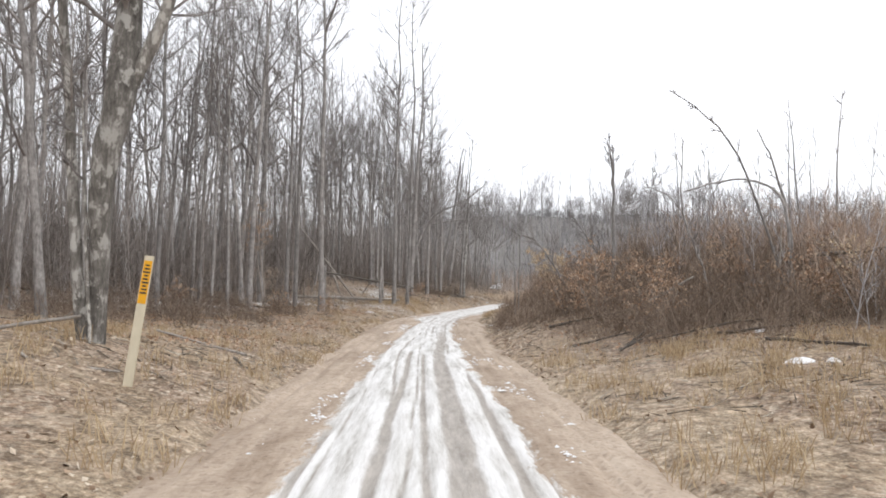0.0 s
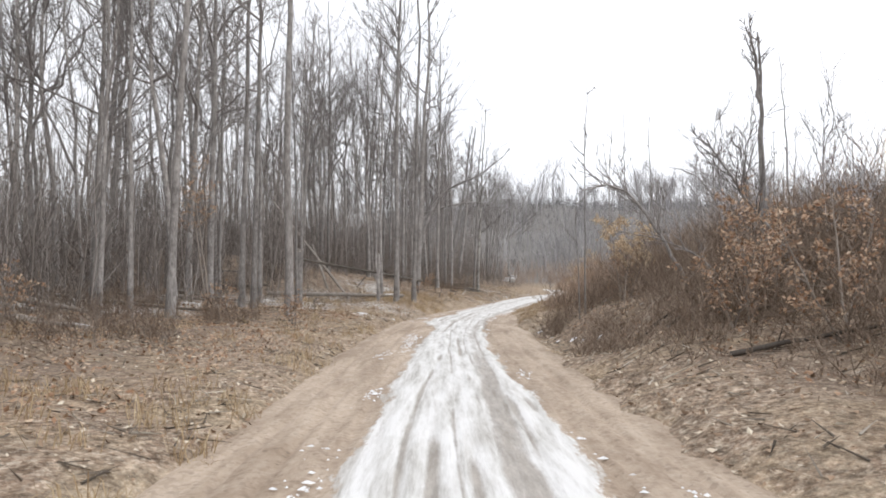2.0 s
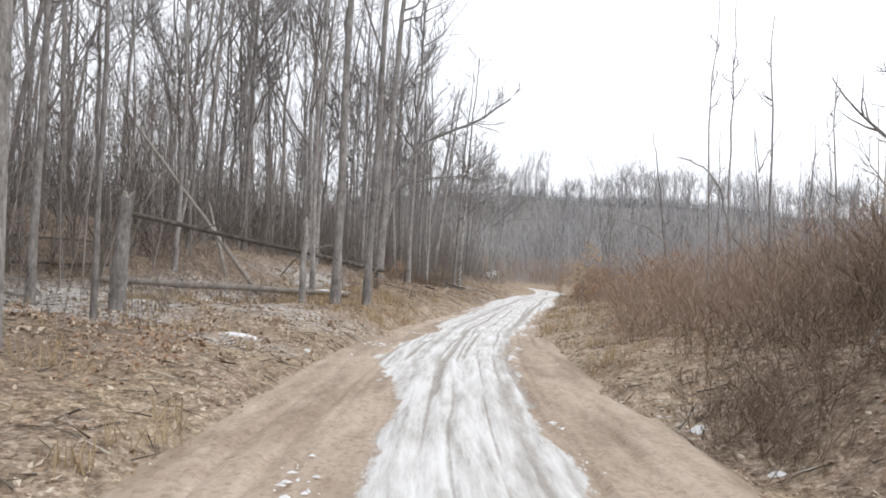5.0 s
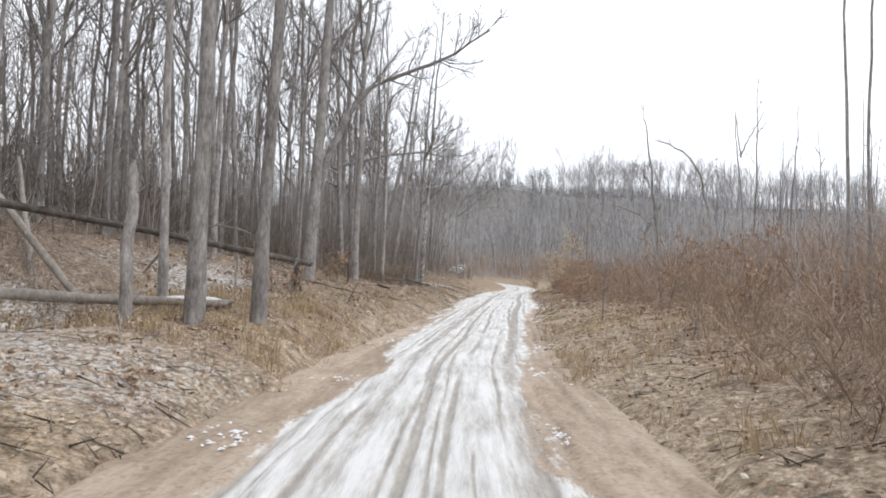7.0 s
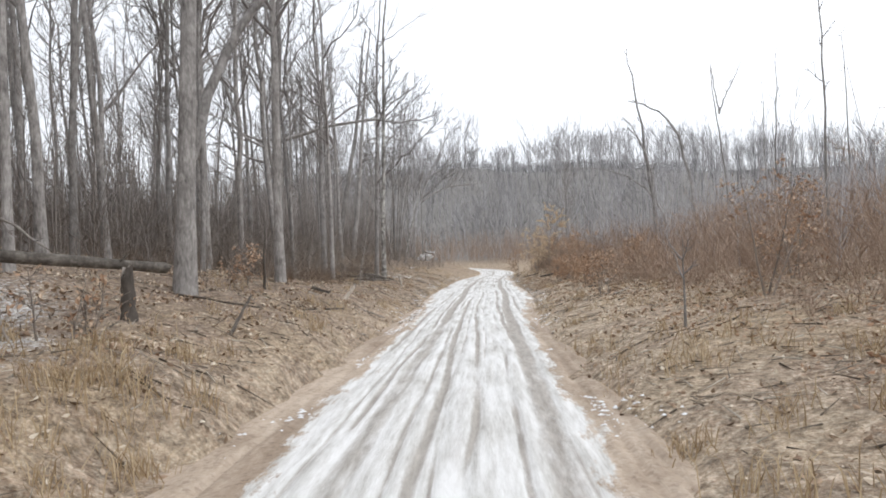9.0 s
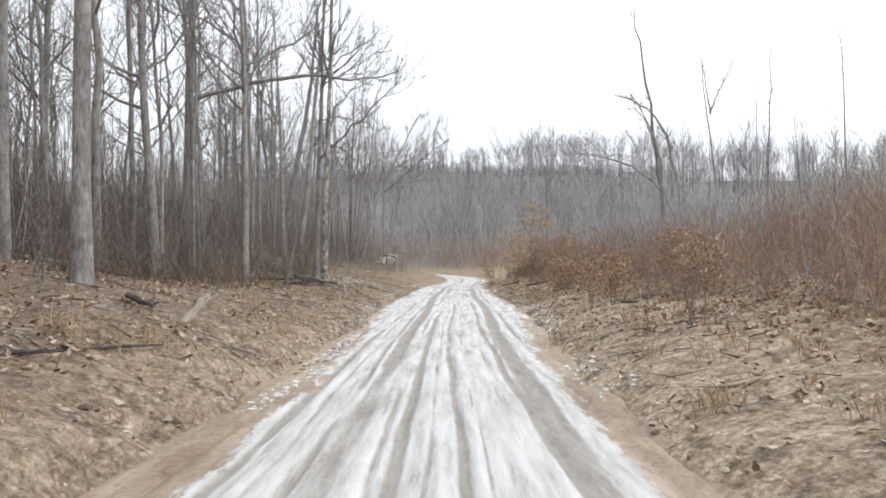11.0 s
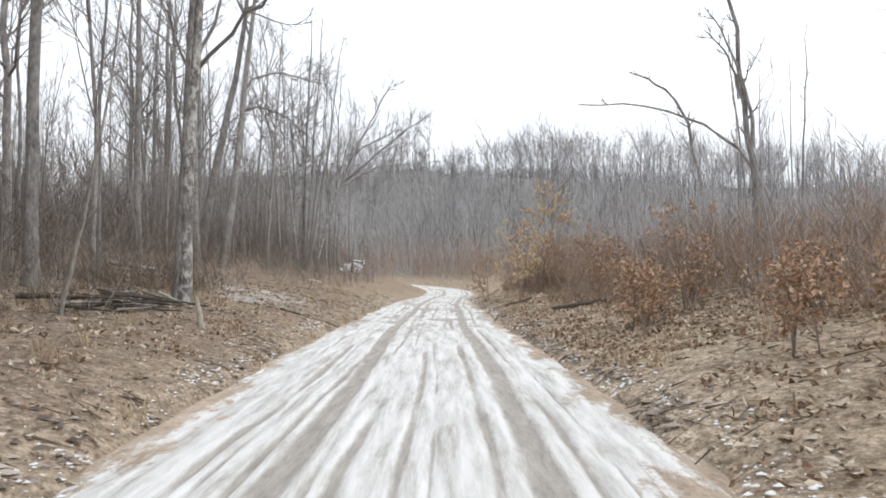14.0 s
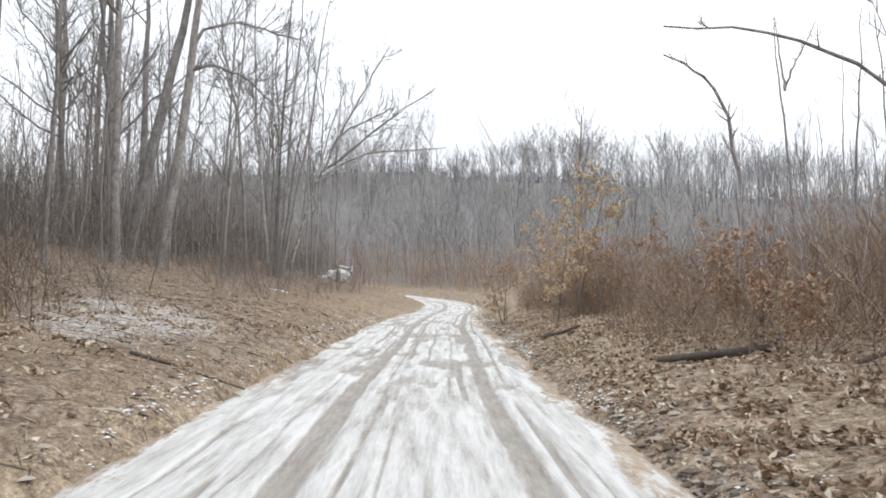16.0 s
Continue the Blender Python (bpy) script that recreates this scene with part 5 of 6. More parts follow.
LEAFY_START = [(8.6, 12.6, 1.1, 260, 0.7), (10.4, 14.6, 1.6, 300, 0.8), (8.5, 15.4, 0.9, 260, 0.6), (5.2, 15.6, 1.3, 220, 0.8), (9.7, 16.0, 1.9, 420, 0.8), (8.3, 16.0, 1.5, 420, 0.7),
    (8.9, 16.0, 1.2, 380, 0.7), (11.0, 16.0, 2.0, 420, 1.0), (4.85, 16.2, 1.9, 360, 0.7), (7.4, 16.2, 1.5, 160, 0.5), (9.6, 17.2, 2.0, 420, 1.0), (6.7, 17.4, 1.6, 320, 0.9),
    (5.79, 18.0, 1.7, 320, 0.7)]
LEAFY_POLES = [(7.6, 18.6, 2.2, 460, 1.0), (4.33, 19.0, 2.0, 420, 0.8), (6.87, 19.0, 2.6, 200, 1.0), (3.9, 21.0, 1.6, 380, 0.8), (6.2, 21.4, 1.7, 360, 0.9),
    (4.5, 22.0, 2.0, 520, 0.9), (5.2, 23.2, 2.0, 480, 0.9), (-9.6, 24.0, 1.2, 240, 0.7), (-5.2, 30.0, 0.9, 200, 0.6), (-7.4, 30.6, 1.0, 220, 0.7), (4.35, 30.7, 2.5, 1500, 0.9),
    (4.6, 31.4, 1.8, 300, 0.8), (-8.9, 33.6, 5.6, 420, 1.0), (6.3, 43.0, 1.2, 160, 0.5)]
LEAFY_MIDDLE = [(6.6, 46.4, 2.0, 460, 0.8), (7.6, 52.5, 2.2, 300, 0.8), (9.2, 54.0, 2.2, 300, 0.8), (-2.3, 58.2, 1.05, 260, 0.55), (-2.75, 49.3, 0.75, 60, 0.4), (-3.05, 49.0, 0.8, 40, 0.4), (7.0, 59.0, 1.2, 220, 0.7), (11.0, 65.2, 1.5, 320, 0.8),
    (10.9, 66.0, 1.2, 260, 0.8), (8.9, 66.5, 1.1, 260, 0.7), (9.7, 68.0, 1.2, 300, 0.7), (12.2, 69.2, 1.7, 420, 0.9), (10.1, 70.2, 1.1, 300, 0.7), (14.0, 71.5, 1.6, 260, 0.8),
    (12.0, 72.0, 1.3, 320, 0.8), (10.6, 74.9, 1.2, 460, 0.7)]
LEAFY_BEND = [(11.2, 75.6, 1.1, 380, 0.8), (12.6, 76.4, 2.2, 480, 0.8), (13.0, 80.6, 1.1, 300, 0.6), (13.6, 82.0, 1.8, 420, 1.0), (14.8, 85.5, 2.0, 460, 1.0), (17.2, 91.6, 2.6, 900, 1.1),
    (14.5, 93.4, 3.4, 1100, 1.3), (16.2, 94.0, 3.2, 600, 1.1), (15.8, 95.2, 5.3, 3000, 1.5), (13.8, 97.0, 2.4, 420, 1.0), (16.6, 99.0, 3.6, 500, 1.1)]
for k, (x, y, h, n, w) in enumerate(LEAFY_START + LEAFY_POLES + LEAFY_MIDDLE + LEAFY_BEND):
    pale = (x, y) in ((15.8, 95.2), (4.35, 30.7), (9.7, 16.0), (14.5, 93.4))
    leafy(x, y, h, 600 + k, int(n * (1.7 if y < 24 else 1.7 if y < 60 else 2.1)), w, 0.55 if h > 5.4 or y == 30.7 else 0.12, M_OCHRE if pale else None, 1.2 if y > 60 else 1.0)


# ---- thickets, brush, grass and litter ----
def scatter(count, u0, u1, y0, y1, gen, power=1.0, left=False):
    """Points beside the lane, u0 to u1 metres from its middle."""
    y = gen.uniform(y0, y1, count)
    u = u0 + (u1 - u0) * gen.uniform(0, 1, count) ** power
    x = np.interp(y, RC[:, 1][:860], RC[:, 0][:860]) + np.where(left, -u, u)
    return x, y, u


def stem_field(x, y, h, gen, r, twigs, n=4, lean=0.12, tw_len=0.3, tw_angle=0.6, low=0.25, fine=2, thin=0.004):
    K = len(x)
    base = np.stack([x, y, height(x, y) - 0.06], 1)
    out = np.stack([gen.normal(0, lean, K), gen.normal(0, lean, K), np.ones(K)], 1)
    P, R = shoots(base, out, h, np.zeros(K), n, r, 0.07, gen)
    at, d, rad, size, f = pick(P, R, twigs, low, gen)
    P2, R2 = shoots(at, spread(d, np.full(len(d), tw_angle), gen), size * tw_len * gen.uniform(0.5, 1.3, len(f)) * (1.2 - 0.6 * f), gen.uniform(0, 0.3, len(f)), 3, np.clip(rad * 0.75, thin, 0.02), 0.08, gen)
    return [tubes(P, R, 3), cones(P2[:, 0], P2[:, 2], R2[:, 0]), sprigs(P2, R2, fine, gen, 0.6, 0.2, thin * 0.8, 0.012)]


def stuff(name, bits, material, label, category):
    return tagged(new(name, quads(name, *joined(bits), material)), label, category, kind="stuff")


gen = np.random.default_rng(91)
# Understorey of the wood.
x, y, u = scatter(4500, 9.5, 38, 6, 140, gen, 1.25, True)
keep = (np.abs(lateral(x, y)) > 7.5) & ~((y < 24) & (u < 12.5)) & ~((y > 84) & (y < 128) & (u < np.where(gen.uniform(0, 1, len(x)) < 0.8, 13, 11))) & (fbm(x / 4, y / 4, 83) + gen.uniform(-0.3, 0.3, len(x)) > 0.38)
x, y, u = x[keep], y[keep], u[keep]
h = gen.uniform(3.0, 7.0, len(x)) + 2.0 * fbm(x / 9, y / 9, 84) - np.where(u < 13, 2.0, 0)
stuff("sapling_thicket", stem_field(x, y, h, gen, 0.008 + 0.004 * h, 9, 4, 0.09, 0.30, 0.65, 0.08, 2, 0.010), M_SAPLING, "grey bare saplings crowding the floor of the wood", "saplings")
# Dark shrubs under the trees.
x, y, u = scatter(3600, 10.0, 42, 15, 138, gen, 1.2, True)
keep = (np.abs(lateral(x, y)) > 8) & ~((y < 26) & (u < 13.5)) & ~((y > 84) & (y < 128) & (u < np.where(gen.uniform(0, 1, len(x)) < 0.8, 13, 11))) & (fbm(x / 5, y / 5, 87) + gen.uniform(-0.25, 0.25, len(x)) > 0.40)
x, y, u = x[keep], y[keep], u[keep]
h = gen.uniform(1.4, 3.6, len(x)) * np.interp(u, [10, 18], [0.6, 1.15])
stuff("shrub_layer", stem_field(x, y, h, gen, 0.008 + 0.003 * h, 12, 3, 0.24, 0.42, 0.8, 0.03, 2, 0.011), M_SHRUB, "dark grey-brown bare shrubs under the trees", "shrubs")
# Grey thicket behind the brush.
x, y, u = scatter(3200, 8.0, 48, 8, 150, gen, 1.25)
h = gen.uniform(1.3, 2.9, len(x)) + 1.6 * smooth(10, 30, u) * gen.uniform(0.2, 1, len(x)) + 0.5 * smooth(55, 95, y) + 2.4 * (gen.uniform(0, 1, len(x)) > 0.94)
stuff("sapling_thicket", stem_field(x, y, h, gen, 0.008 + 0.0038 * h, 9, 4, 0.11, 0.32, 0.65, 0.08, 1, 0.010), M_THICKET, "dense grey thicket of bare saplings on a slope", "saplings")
# Brown brush that climbs the slope behind the bank.
x, y, u = scatter(1500, 8.5, 27, 14, 46, gen, 0.9)
keep = fbm(x / 3, y / 3, 39) + gen.uniform(-0.2, 0.2, len(x)) > 0.36
x, y, u = np.repeat(x[keep], 3), np.repeat(y[keep], 3), np.repeat(u[keep], 3)
x, y = x + gen.normal(0, 0.2, len(x)), y + gen.normal(0, 0.2, len(y))
h = gen.uniform(1.0, 2.6, len(x)) + 0.9 * smooth(10, 20, u) * gen.uniform(0, 1, len(x))
stuff("brush", stem_field(x, y, h, gen, 0.005 + 0.003 * h, 7, 3, 0.28, 0.42, 0.75, 0.08, 1, 0.010), M_BRUSH, "tall brown bare brush climbing the slope", "brush")
# Brown brush in front of the grey thicket further on.
x, y, u = scatter(480, 8.0, 18, 54, 92, gen, 0.95)
keep = fbm(x / 3, y / 3, 35) + gen.uniform(-0.2, 0.2, len(x)) > 0.40
keep &= np.hypot(x - 13.9, y - 90.5) > 4.5
x, y, u = np.repeat(x[keep], 4), np.repeat(y[keep], 4), np.repeat(u[keep], 4)
x, y = x + gen.normal(0, 0.22, len(x)), y + gen.normal(0, 0.22, len(y))
h = gen.uniform(1.2, 2.6, len(x)) * np.interp(u, [8, 12], [0.65, 1.0])
stuff("brush", stem_field(x, y, h, gen, 0.005 + 0.003 * h, 7, 3, 0.26, 0.42, 0.75, 0.08, 2, 0.008), M_BRUSH, "tall red-brown bare brush before a grey thicket", "brush")
# Red-brown brush along the lane: bushes of several shoots from one root.
x, y, u = scatter(3300, 2.5, 10.5, 11, 114, gen, 1.0)
x2, y2, u2 = scatter(1900, 2.6, 11.5, 13, 35, gen, 0.9)
x, y, u = np.r_[x, x2], np.r_[y, y2], np.r_[u, u2]
lim = np.interp(y, [10, 16, 24, 40, 48, 54, 62, 75, 86, 120], [5.6, 4.0, 2.2, 2.4, 4.0, 3.9, 4.2, 4.1, 3.5, 3.8]) + 2.0 * fbm(x / 2, y / 2, 31)
lim = lim - np.where((y < 26) & (gen.uniform(0, 1, len(x)) < 0.4), 1.3, 0)
keep = (u > lim) & ~((y < 16) & (u > 5.5) & (gen.uniform(0, 1, len(x)) < 0.4)) & (fbm(x / 1.7, y / 1.7, 33) + gen.uniform(-0.2, 0.2, len(x)) > np.interp(y, [0, 34, 40, 50, 58, 63, 70, 85], [0.30, 0.30, 0.37, 0.32, 0.34, 0.45, 0.45, 0.42])) & ~((np.hypot(x - 13.9, y - 92.0) < 3.2) | (np.hypot(x - 3.7, y - 29.2) < 2.1))
x, y, u, lim = x[keep], y[keep], u[keep], lim[keep]
size = gen.uniform(0.5, 1.7, len(x)) * (0.5 + 1.0 * fbm(x / 3, y / 3, 37)) * np.interp(u - lim, [0, 1.2, 5], [0.6, 1.1, 1.6]) * np.interp(y, [12, 19, 28, 36, 42, 52, 60, 70, 95], [0.62, 0.60, 0.56, 0.8, 0.70, 0.85, 0.78, 0.66, 1.1])
n = 4
x, y = np.repeat(x, n) + gen.normal(0, 0.13, len(x) * n), np.repeat(y, n) + gen.normal(0, 0.13, len(y) * n)
h = np.repeat(size, n) * gen.uniform(0.5, 1.2, len(x))
near = (y < 36 + gen.normal(0, 2, len(y))) | ((y > 74) & (gen.uniform(0, 1, len(y)) < 0.35))
for here, mat, tone in ((near, M_UNDER, "dense dark brown bare brush beside the lane"), (~near, M_BRUSH, "dense red-brown bare brush beside the lane")):
    stuff("brush", stem_field(x[here], y[here], h[here], gen, 0.004 + 0.003 * h[here], 6, 3, 0.36, 0.45, 0.8, 0.08, 2, 0.006), mat, tone, "brush")
# Low brush under the trees.
x, y, u = scatter(3000, 4.4, 14, 16, 118, gen, 0.9, True)
keep = (fbm(x / 3, y / 3, 44) + 0.22 * smooth(56, 66, y) * smooth(92, 82, y) > 0.52) & (u > 4.2 + 2.2 * fbm(x / 2, y / 2, 46))
x, y, u = x[keep], y[keep], u[keep]
h = gen.uniform(0.3, 1.2, len(x)) * np.interp(y, [0, 56, 66], [0.9, 0.9, 1.9]) * np.interp(u, [4, 9], [0.55, 1.15])
stuff("brush", stem_field(x, y, h, gen, 0.004 + 0.003 * h, 7, 3, 0.26, 0.45, 0.7, 0.1, 2, 0.0055), M_EDGE, "low grey-brown twigs at the edge of the wood", "brush")
# Low dark scrub in front of the first trees.
x, y, u = scatter(2700, 4.4, 11.5, 16, 84, gen, 0.9, True)
keep = ((y < 33) | (y > 62)) & (fbm(x / 2.2, y / 2.2, 48) > np.interp(y, [16, 33, 62, 84], [0.44, 0.5, 0.42, 0.5])) & (u > 4.4 + 2.0 * fbm(x / 2, y / 2, 49))
x, y = np.repeat(x[keep], 3), np.repeat(y[keep], 3)
x, y = x + gen.normal(0, 0.12, len(x)), y + gen.normal(0, 0.12, len(y))
h = gen.uniform(0.15, 0.65, len(x)) + np.where(y < 36, 0.2, 0)
x2, y2 = gen.normal(0.9, 0.7, 90), gen.normal(84.6, 1.0, 90)
x, y, h = np.r_[x, x2], np.r_[y, y2], np.r_[h, gen.uniform(0.4, 1.5, 90)]
stuff("scrub", stem_field(x, y, h, gen, 0.004 + 0.003 * h, 6, 3, 0.42, 0.5, 0.85, 0.06, 2, 0.005), M_UNDER, "low dark reddish scrub before the trees", "brush")
# Bushes at the far bend.
gx2, gy2 = gen.normal(16, 9, 1300), gen.normal(141, 8, 1300)
keep = (np.abs(lateral(gx2, gy2)) > 4.5) & ~((gx2 < 11) & (gy2 < 133))
gx2, gy2 = gx2[keep], gy2[keep]
h = gen.uniform(1.5, 4.6, len(gx2))
stuff("brush", stem_field(gx2, gy2, h, gen, 0.008 + 0.003 * h, 9, 4, 0.15, 0.35, 0.6, 0.1, 2), M_BRUSH, "red-brown bushes at the bend of the lane", "brush")

# Far wooded hill: bare trees over a thicket.
K = 1050
x = gen.uniform(-75, 170, K)
y = 132 + 110 * gen.uniform(0, 1, K) ** 0.85
keep = (np.abs(lateral(x, y)) > 9) & ((y > 146) | (x < -20) | (x > 62)) & ((y < 185) | (x < -5) | (x > 105) | (gen.uniform(0, 1, K) < 0.55))
x, y = x[keep], y[keep]
h = (gen.uniform(5.0, 9, len(x)) + 5 * fbm(x / 14, y / 14, 66)) * np.interp(x, [-10, 0, 40, 70], [1.0, 0.66, 0.72, 1.0])
base = np.stack([x, y, height(x, y) - 0.2], 1)
out = np.stack([gen.normal(0, 0.06, len(x)), gen.normal(0, 0.06, len(x)), np.ones(len(x))], 1)
P, R = shoots(base, out, h, np.zeros(len(x)), 5, 0.035 + 0.007 * h, 0.05, gen)
at, d, rad, size, f = pick(P, R, 9, 0.30, gen)
P2, R2 = shoots(at, spread(d, np.full(len(d), 0.55), gen), size * 0.45 * gen.uniform(0.5, 1.2, len(f)) * (1.25 - 0.7 * f), gen.uniform(0.1, 0.5, len(f)), 3, np.clip(rad * 0.55, 0.02, 0.05), 0.08, gen)
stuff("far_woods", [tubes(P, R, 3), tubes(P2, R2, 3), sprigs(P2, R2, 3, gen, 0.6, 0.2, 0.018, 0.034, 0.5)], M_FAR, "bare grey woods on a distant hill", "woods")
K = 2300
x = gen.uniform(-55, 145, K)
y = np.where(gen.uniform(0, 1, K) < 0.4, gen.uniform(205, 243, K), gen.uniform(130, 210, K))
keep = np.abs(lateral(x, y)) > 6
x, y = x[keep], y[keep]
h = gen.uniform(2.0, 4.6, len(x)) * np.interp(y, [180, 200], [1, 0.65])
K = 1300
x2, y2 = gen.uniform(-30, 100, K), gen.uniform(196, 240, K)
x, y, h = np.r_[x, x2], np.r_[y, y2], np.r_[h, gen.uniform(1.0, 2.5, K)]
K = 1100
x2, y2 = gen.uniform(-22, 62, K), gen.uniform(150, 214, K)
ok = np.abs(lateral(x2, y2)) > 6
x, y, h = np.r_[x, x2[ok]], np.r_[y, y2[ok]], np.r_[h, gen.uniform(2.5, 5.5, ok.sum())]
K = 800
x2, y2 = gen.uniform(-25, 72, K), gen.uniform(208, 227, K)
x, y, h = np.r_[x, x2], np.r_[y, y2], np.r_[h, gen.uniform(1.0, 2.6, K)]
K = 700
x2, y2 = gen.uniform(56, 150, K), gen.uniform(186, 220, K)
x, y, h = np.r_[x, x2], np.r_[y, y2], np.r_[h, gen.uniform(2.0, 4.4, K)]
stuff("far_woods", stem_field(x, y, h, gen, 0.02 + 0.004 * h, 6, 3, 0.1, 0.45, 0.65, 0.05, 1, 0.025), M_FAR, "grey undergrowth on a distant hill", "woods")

# Fallen leaves and dead grass close to the lane.
bits = []
for left, n in ((True, 64000), (False, 64000)):
    x, y, u = scatter(n, 1.9, 11.0, 4, 104, gen, 1.35, left)
    keep = (u > np.where(left, half_left(y), half_right(y)) + 0.3 * gen.normal(0, 1, n) - 0.05) & (fbm(x / 1.3, y / 1.3, 61) + gen.uniform(-0.4, 0.4, n) > np.interp(y, [14, 19], [0.66, 0.36]))
    x, y = x[keep], y[keep]
    bits.append(leaf_quads(np.stack([x, y, height(x, y) + gen.uniform(0.006, 0.03, len(x))], 1), 0.014 + 0.038 * gen.uniform(0, 1, len(x)) ** 2, gen, 0.62))
# Drifts of larger leaves, heaped in clumps.
for left, many, y0, y1 in ((False, 420, 52, 100), (False, 460, 72, 92), (True, 420, 34, 92)):
    cxs, cys, cu = scatter(many, 3.0, 8.5, y0, y1, gen, 1.0, left)
    n = 22
    x = np.repeat(cxs, n) + gen.normal(0, 0.16, len(cxs) * n)
    y = np.repeat(cys, n) + gen.normal(0, 0.16, len(cys) * n)
    up = np.exp(-((x - np.repeat(cxs, n)) ** 2 + (y - np.repeat(cys, n)) ** 2) / 0.05)
    bits.append(leaf_quads(np.stack([x, y, height(x, y) + 0.01 + 0.07 * up * gen.uniform(0.2, 1, len(x))], 1), gen.uniform(0.03, 0.065, len(x)), gen, 0.35))
tagged(new("leaf_litter", quads("leaf_litter", *joined(bits), M_LEAF, smooth_shade=False)), "scattered dry brown leaves on the forest floor", "leaves", kind="stuff")
# Reddish fallen leaves before the first trees and under the brush opposite.
bits = []
for left, n, u0, y0, y1 in ((True, 9000, 3.4, 13, 37), (False, 5000, 3.4, 12, 34), (False, 4500, 3.6, 34, 60)):
    x, y, u = scatter(n, u0, 10.0, y0, y1, gen, 1.0, left)
    keep = fbm(x / 1.1, y / 1.1, 67) + gen.uniform(-0.15, 0.15, n) > 0.46
    x, y = x[keep], y[keep]
    bits.append(leaf_quads(np.stack([x, y, height(x, y) + gen.uniform(0.01, 0.05, len(x))], 1), gen.uniform(0.025, 0.055, len(x)), gen, 0.45))
tagged(new("leaf_litter", quads("leaf_litter", *joined(bits), M_BEECH, smooth_shade=False)), "drifts of reddish-brown fallen leaves beside the lane", "leaves", kind="stuff")
bits = []
for left in (True, False):
    x, y, u = scatter(9000, 2.3, 12, 7, 98, gen, 1.1, left)
    keep = fbm(x / 1.5, y / 1.5, 64) + np.where((y > 14) & (y < 50), 0.08, 0.06) > 0.47
    x, y = x[keep], y[keep]
    way, ln = gen.uniform(0, 2 * np.pi, len(x)), gen.uniform(0.08, 0.5, len(x))
    a = np.stack([x, y, height(x, y) + 0.012], 1)
    x2, y2 = x + np.cos(way) * ln, y + np.sin(way) * ln
    bits.append(cones(a, np.stack([x2, y2, height(x2, y2) + gen.uniform(0.01, 0.10, len(x))], 1), gen.uniform(0.006, 0.015, len(x))))
stuff("twig_litter", bits, M_STICK, "small broken twigs strewn over the leaf litter", "twigs")
bits = []
for left, n, y0, y1 in ((True, 950, 4, 108), (False, 200, 4, 14), (False, 600, 34, 108), (True, 330, 5, 18), (False, 330, 5, 13), (True, 150, 41, 49)):
    x, y, u = scatter(n, 2.0, 8.5, y0, y1, gen, 1.5 if y1 > 100 else 1.0, left)
    keep = (u > np.where(left, half_left(y), half_right(y)) + 0.15) & (fbm(x / 4, y / 4, 71) > 0.45) & (((y > 36) & (y < 50)) | (gen.uniform(0, 1, len(x)) < 0.35))
    x, y = x[keep], y[keep]
    blades = 26
    bx, by = np.repeat(x, blades) + gen.normal(0, 0.11, len(x) * blades), np.repeat(y, blades) + gen.normal(0, 0.11, len(x) * blades)
    K = len(bx)
    bh = gen.uniform(0.10, 0.34, K)
    a = gen.uniform(0, 2 * np.pi, K)
    side = np.stack([np.cos(a), np.sin(a), 0 * a], 1) * 0.005
    bend = np.stack([gen.normal(0, 0.5, K), gen.normal(0, 0.5, K), 0 * a], 1) * bh[:, None]
    b0 = np.stack([bx, by, height(bx, by) - 0.02], 1)
    mid, tip = b0 + bend * 0.4 + np.array([0, 0, 1]) * bh[:, None] * 0.7, b0 + bend * 1.1 + np.array([0, 0, 1]) * bh[:, None] * 0.9
    V = np.stack([b0 - side, b0 + side, mid + side * 0.8, mid - side * 0.8, tip], 1).reshape(-1, 3)
    o = np.arange(K)[:, None] * 5
    bits.append((V, np.concatenate([o + [[0, 1, 2]], o + [[0, 2, 3]], o + [[3, 2, 4]]])))
tagged(new("dead_grass", quads("dead_grass", *joined(bits), M_GRASS, smooth_shade=False)), "tufts of dead straw-coloured grass beside the lane", "grass", kind="stuff")

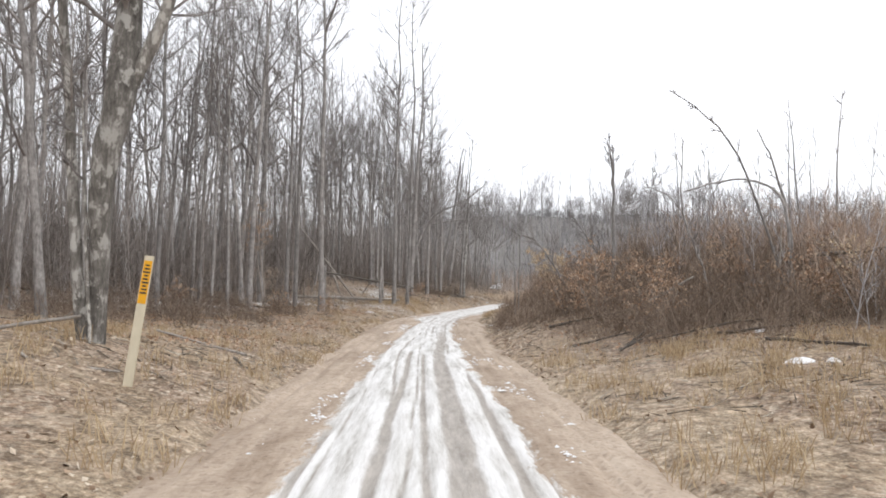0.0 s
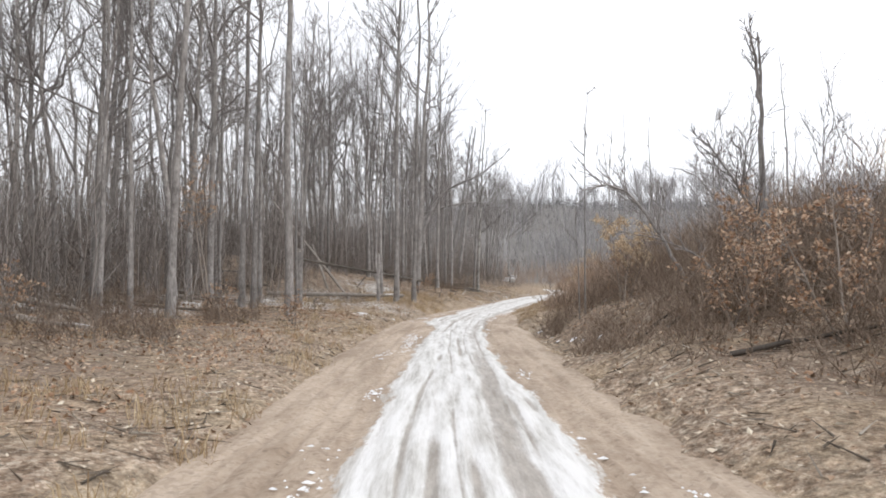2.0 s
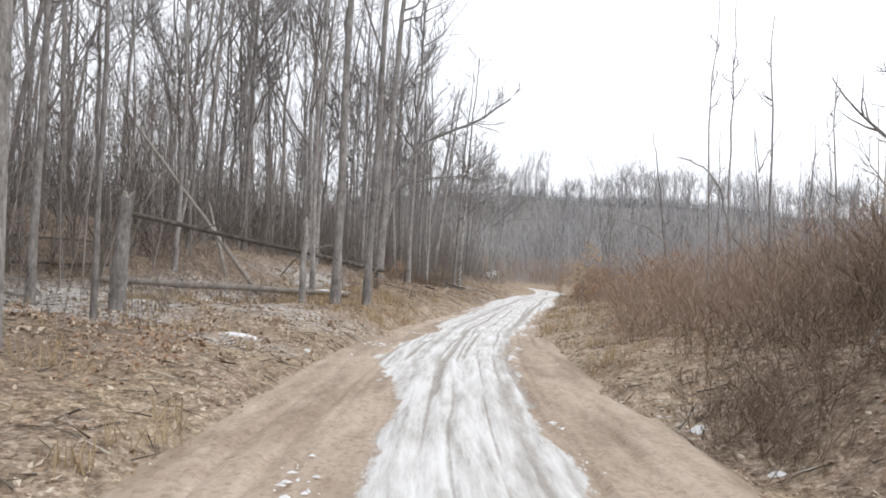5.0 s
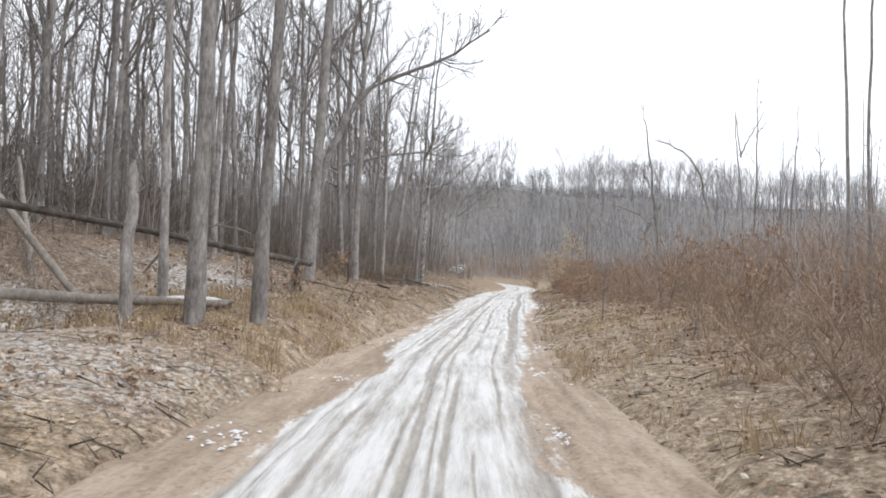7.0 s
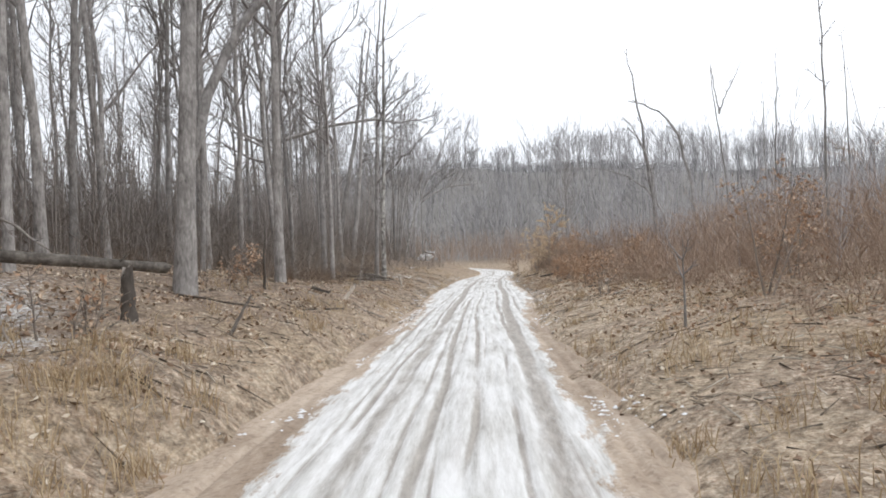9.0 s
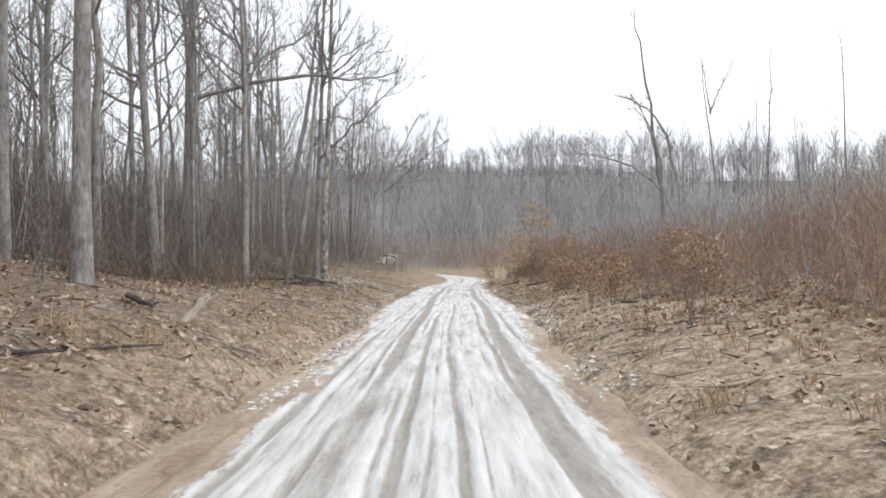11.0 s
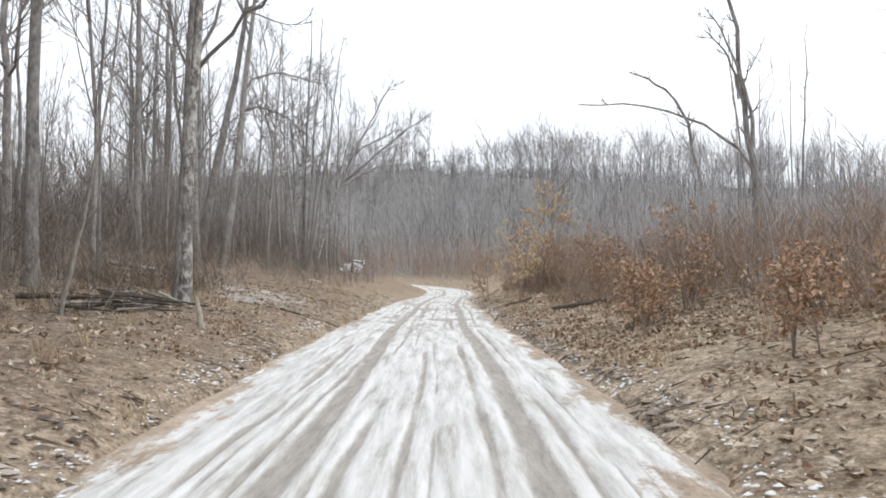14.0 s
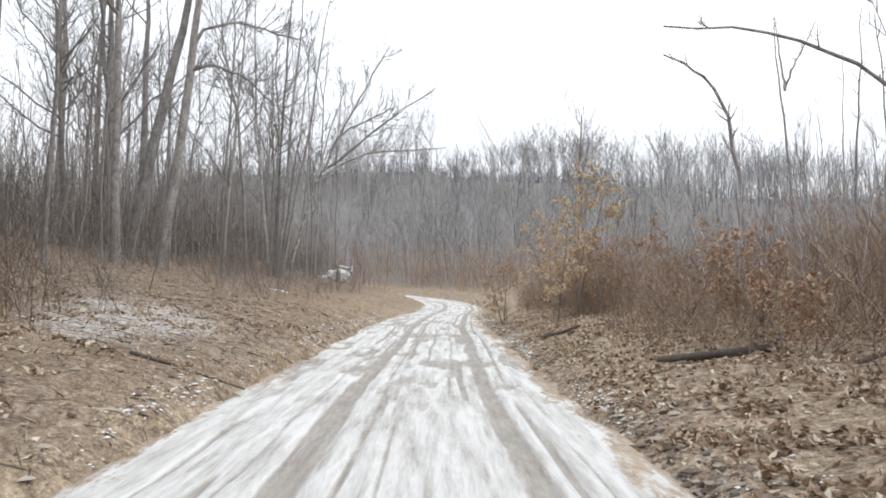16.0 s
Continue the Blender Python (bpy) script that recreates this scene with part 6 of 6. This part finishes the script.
# Crumbs of old snow and of dark soil along the edges of the packed snow and among the leaves.
def crumbs(count, share, spread_by, gate, small, large, seed):
    """Low ragged crumbs strewn along the two edges of the packed snow."""
    gen = np.random.default_rng(seed)
    y = gen.uniform(6, 112, count)
    k = np.minimum(np.searchsorted(cy, y), len(cy) - 1)
    right = gen.uniform(0, 1, len(y)) < share
    off = np.where(right, sr[k], sl[k]) + np.where(right, 1, -1) * np.abs(gen.normal(0, spread_by, len(y)))
    thick = fbm(y / 1.6, off * 2, seed) + 0.16 * smooth(54, 66, y)
    keep = thick + gen.uniform(-0.08, 0.08, len(y)) - (0.3 * smooth(60, 45, y) if spread_by > 0.4 else 0) > gate
    y, k, off = y[keep], k[keep], off[keep]
    x, y = cx[k] + nx[k] * off, y + ny[k] * off
    u = lateral(x, y)
    K, n = len(x), 6
    ang = np.arange(n) * 2 * np.pi / n
    wide = small + large * gen.uniform(0, 1, K) ** 2
    rim = wide[:, None] * gen.uniform(0.5, 1.4, (K, n))
    stretch = gen.uniform(0.7, 2.2, K)[:, None]
    rx, ry = x[:, None] + rim * np.cos(ang) * stretch, y[:, None] + rim * np.sin(ang)
    in_road = (u > -half_left(y)) & (u < half_right(y))
    z0 = np.where(in_road, np.maximum(height(x, y, u), 0.03 + rise(y)), height(x, y, u)) + 0.004
    V = np.concatenate([np.stack([rx, ry, np.broadcast_to(z0[:, None] - 0.006, (K, n))], -1), np.stack([x, y, z0 + wide * 0.5], -1)[:, None]], axis=1)
    a = np.arange(n)
    F = np.stack([a, (a + 1) % n, 0 * a + n], -1)
    return V.reshape(-1, 3), (np.arange(K)[:, None, None] * (n + 1) + F[None]).reshape(-1, 3)


tagged(new("snow_crumbs", quads("snow_crumbs", *crumbs(15000, 0.55, 0.3, 0.70, 0.008, 0.022, 140), M_SNOW)), "crumbs of old snow along the edges of the lane", "snow", kind="stuff")
tagged(new("soil_crumbs", quads("soil_crumbs", *crumbs(22000, 0.7, 0.45, 0.69, 0.010, 0.045, 190), M_SOIL)), "dark crumbs of soil thrown up beside the lane", "soil", kind="stuff")
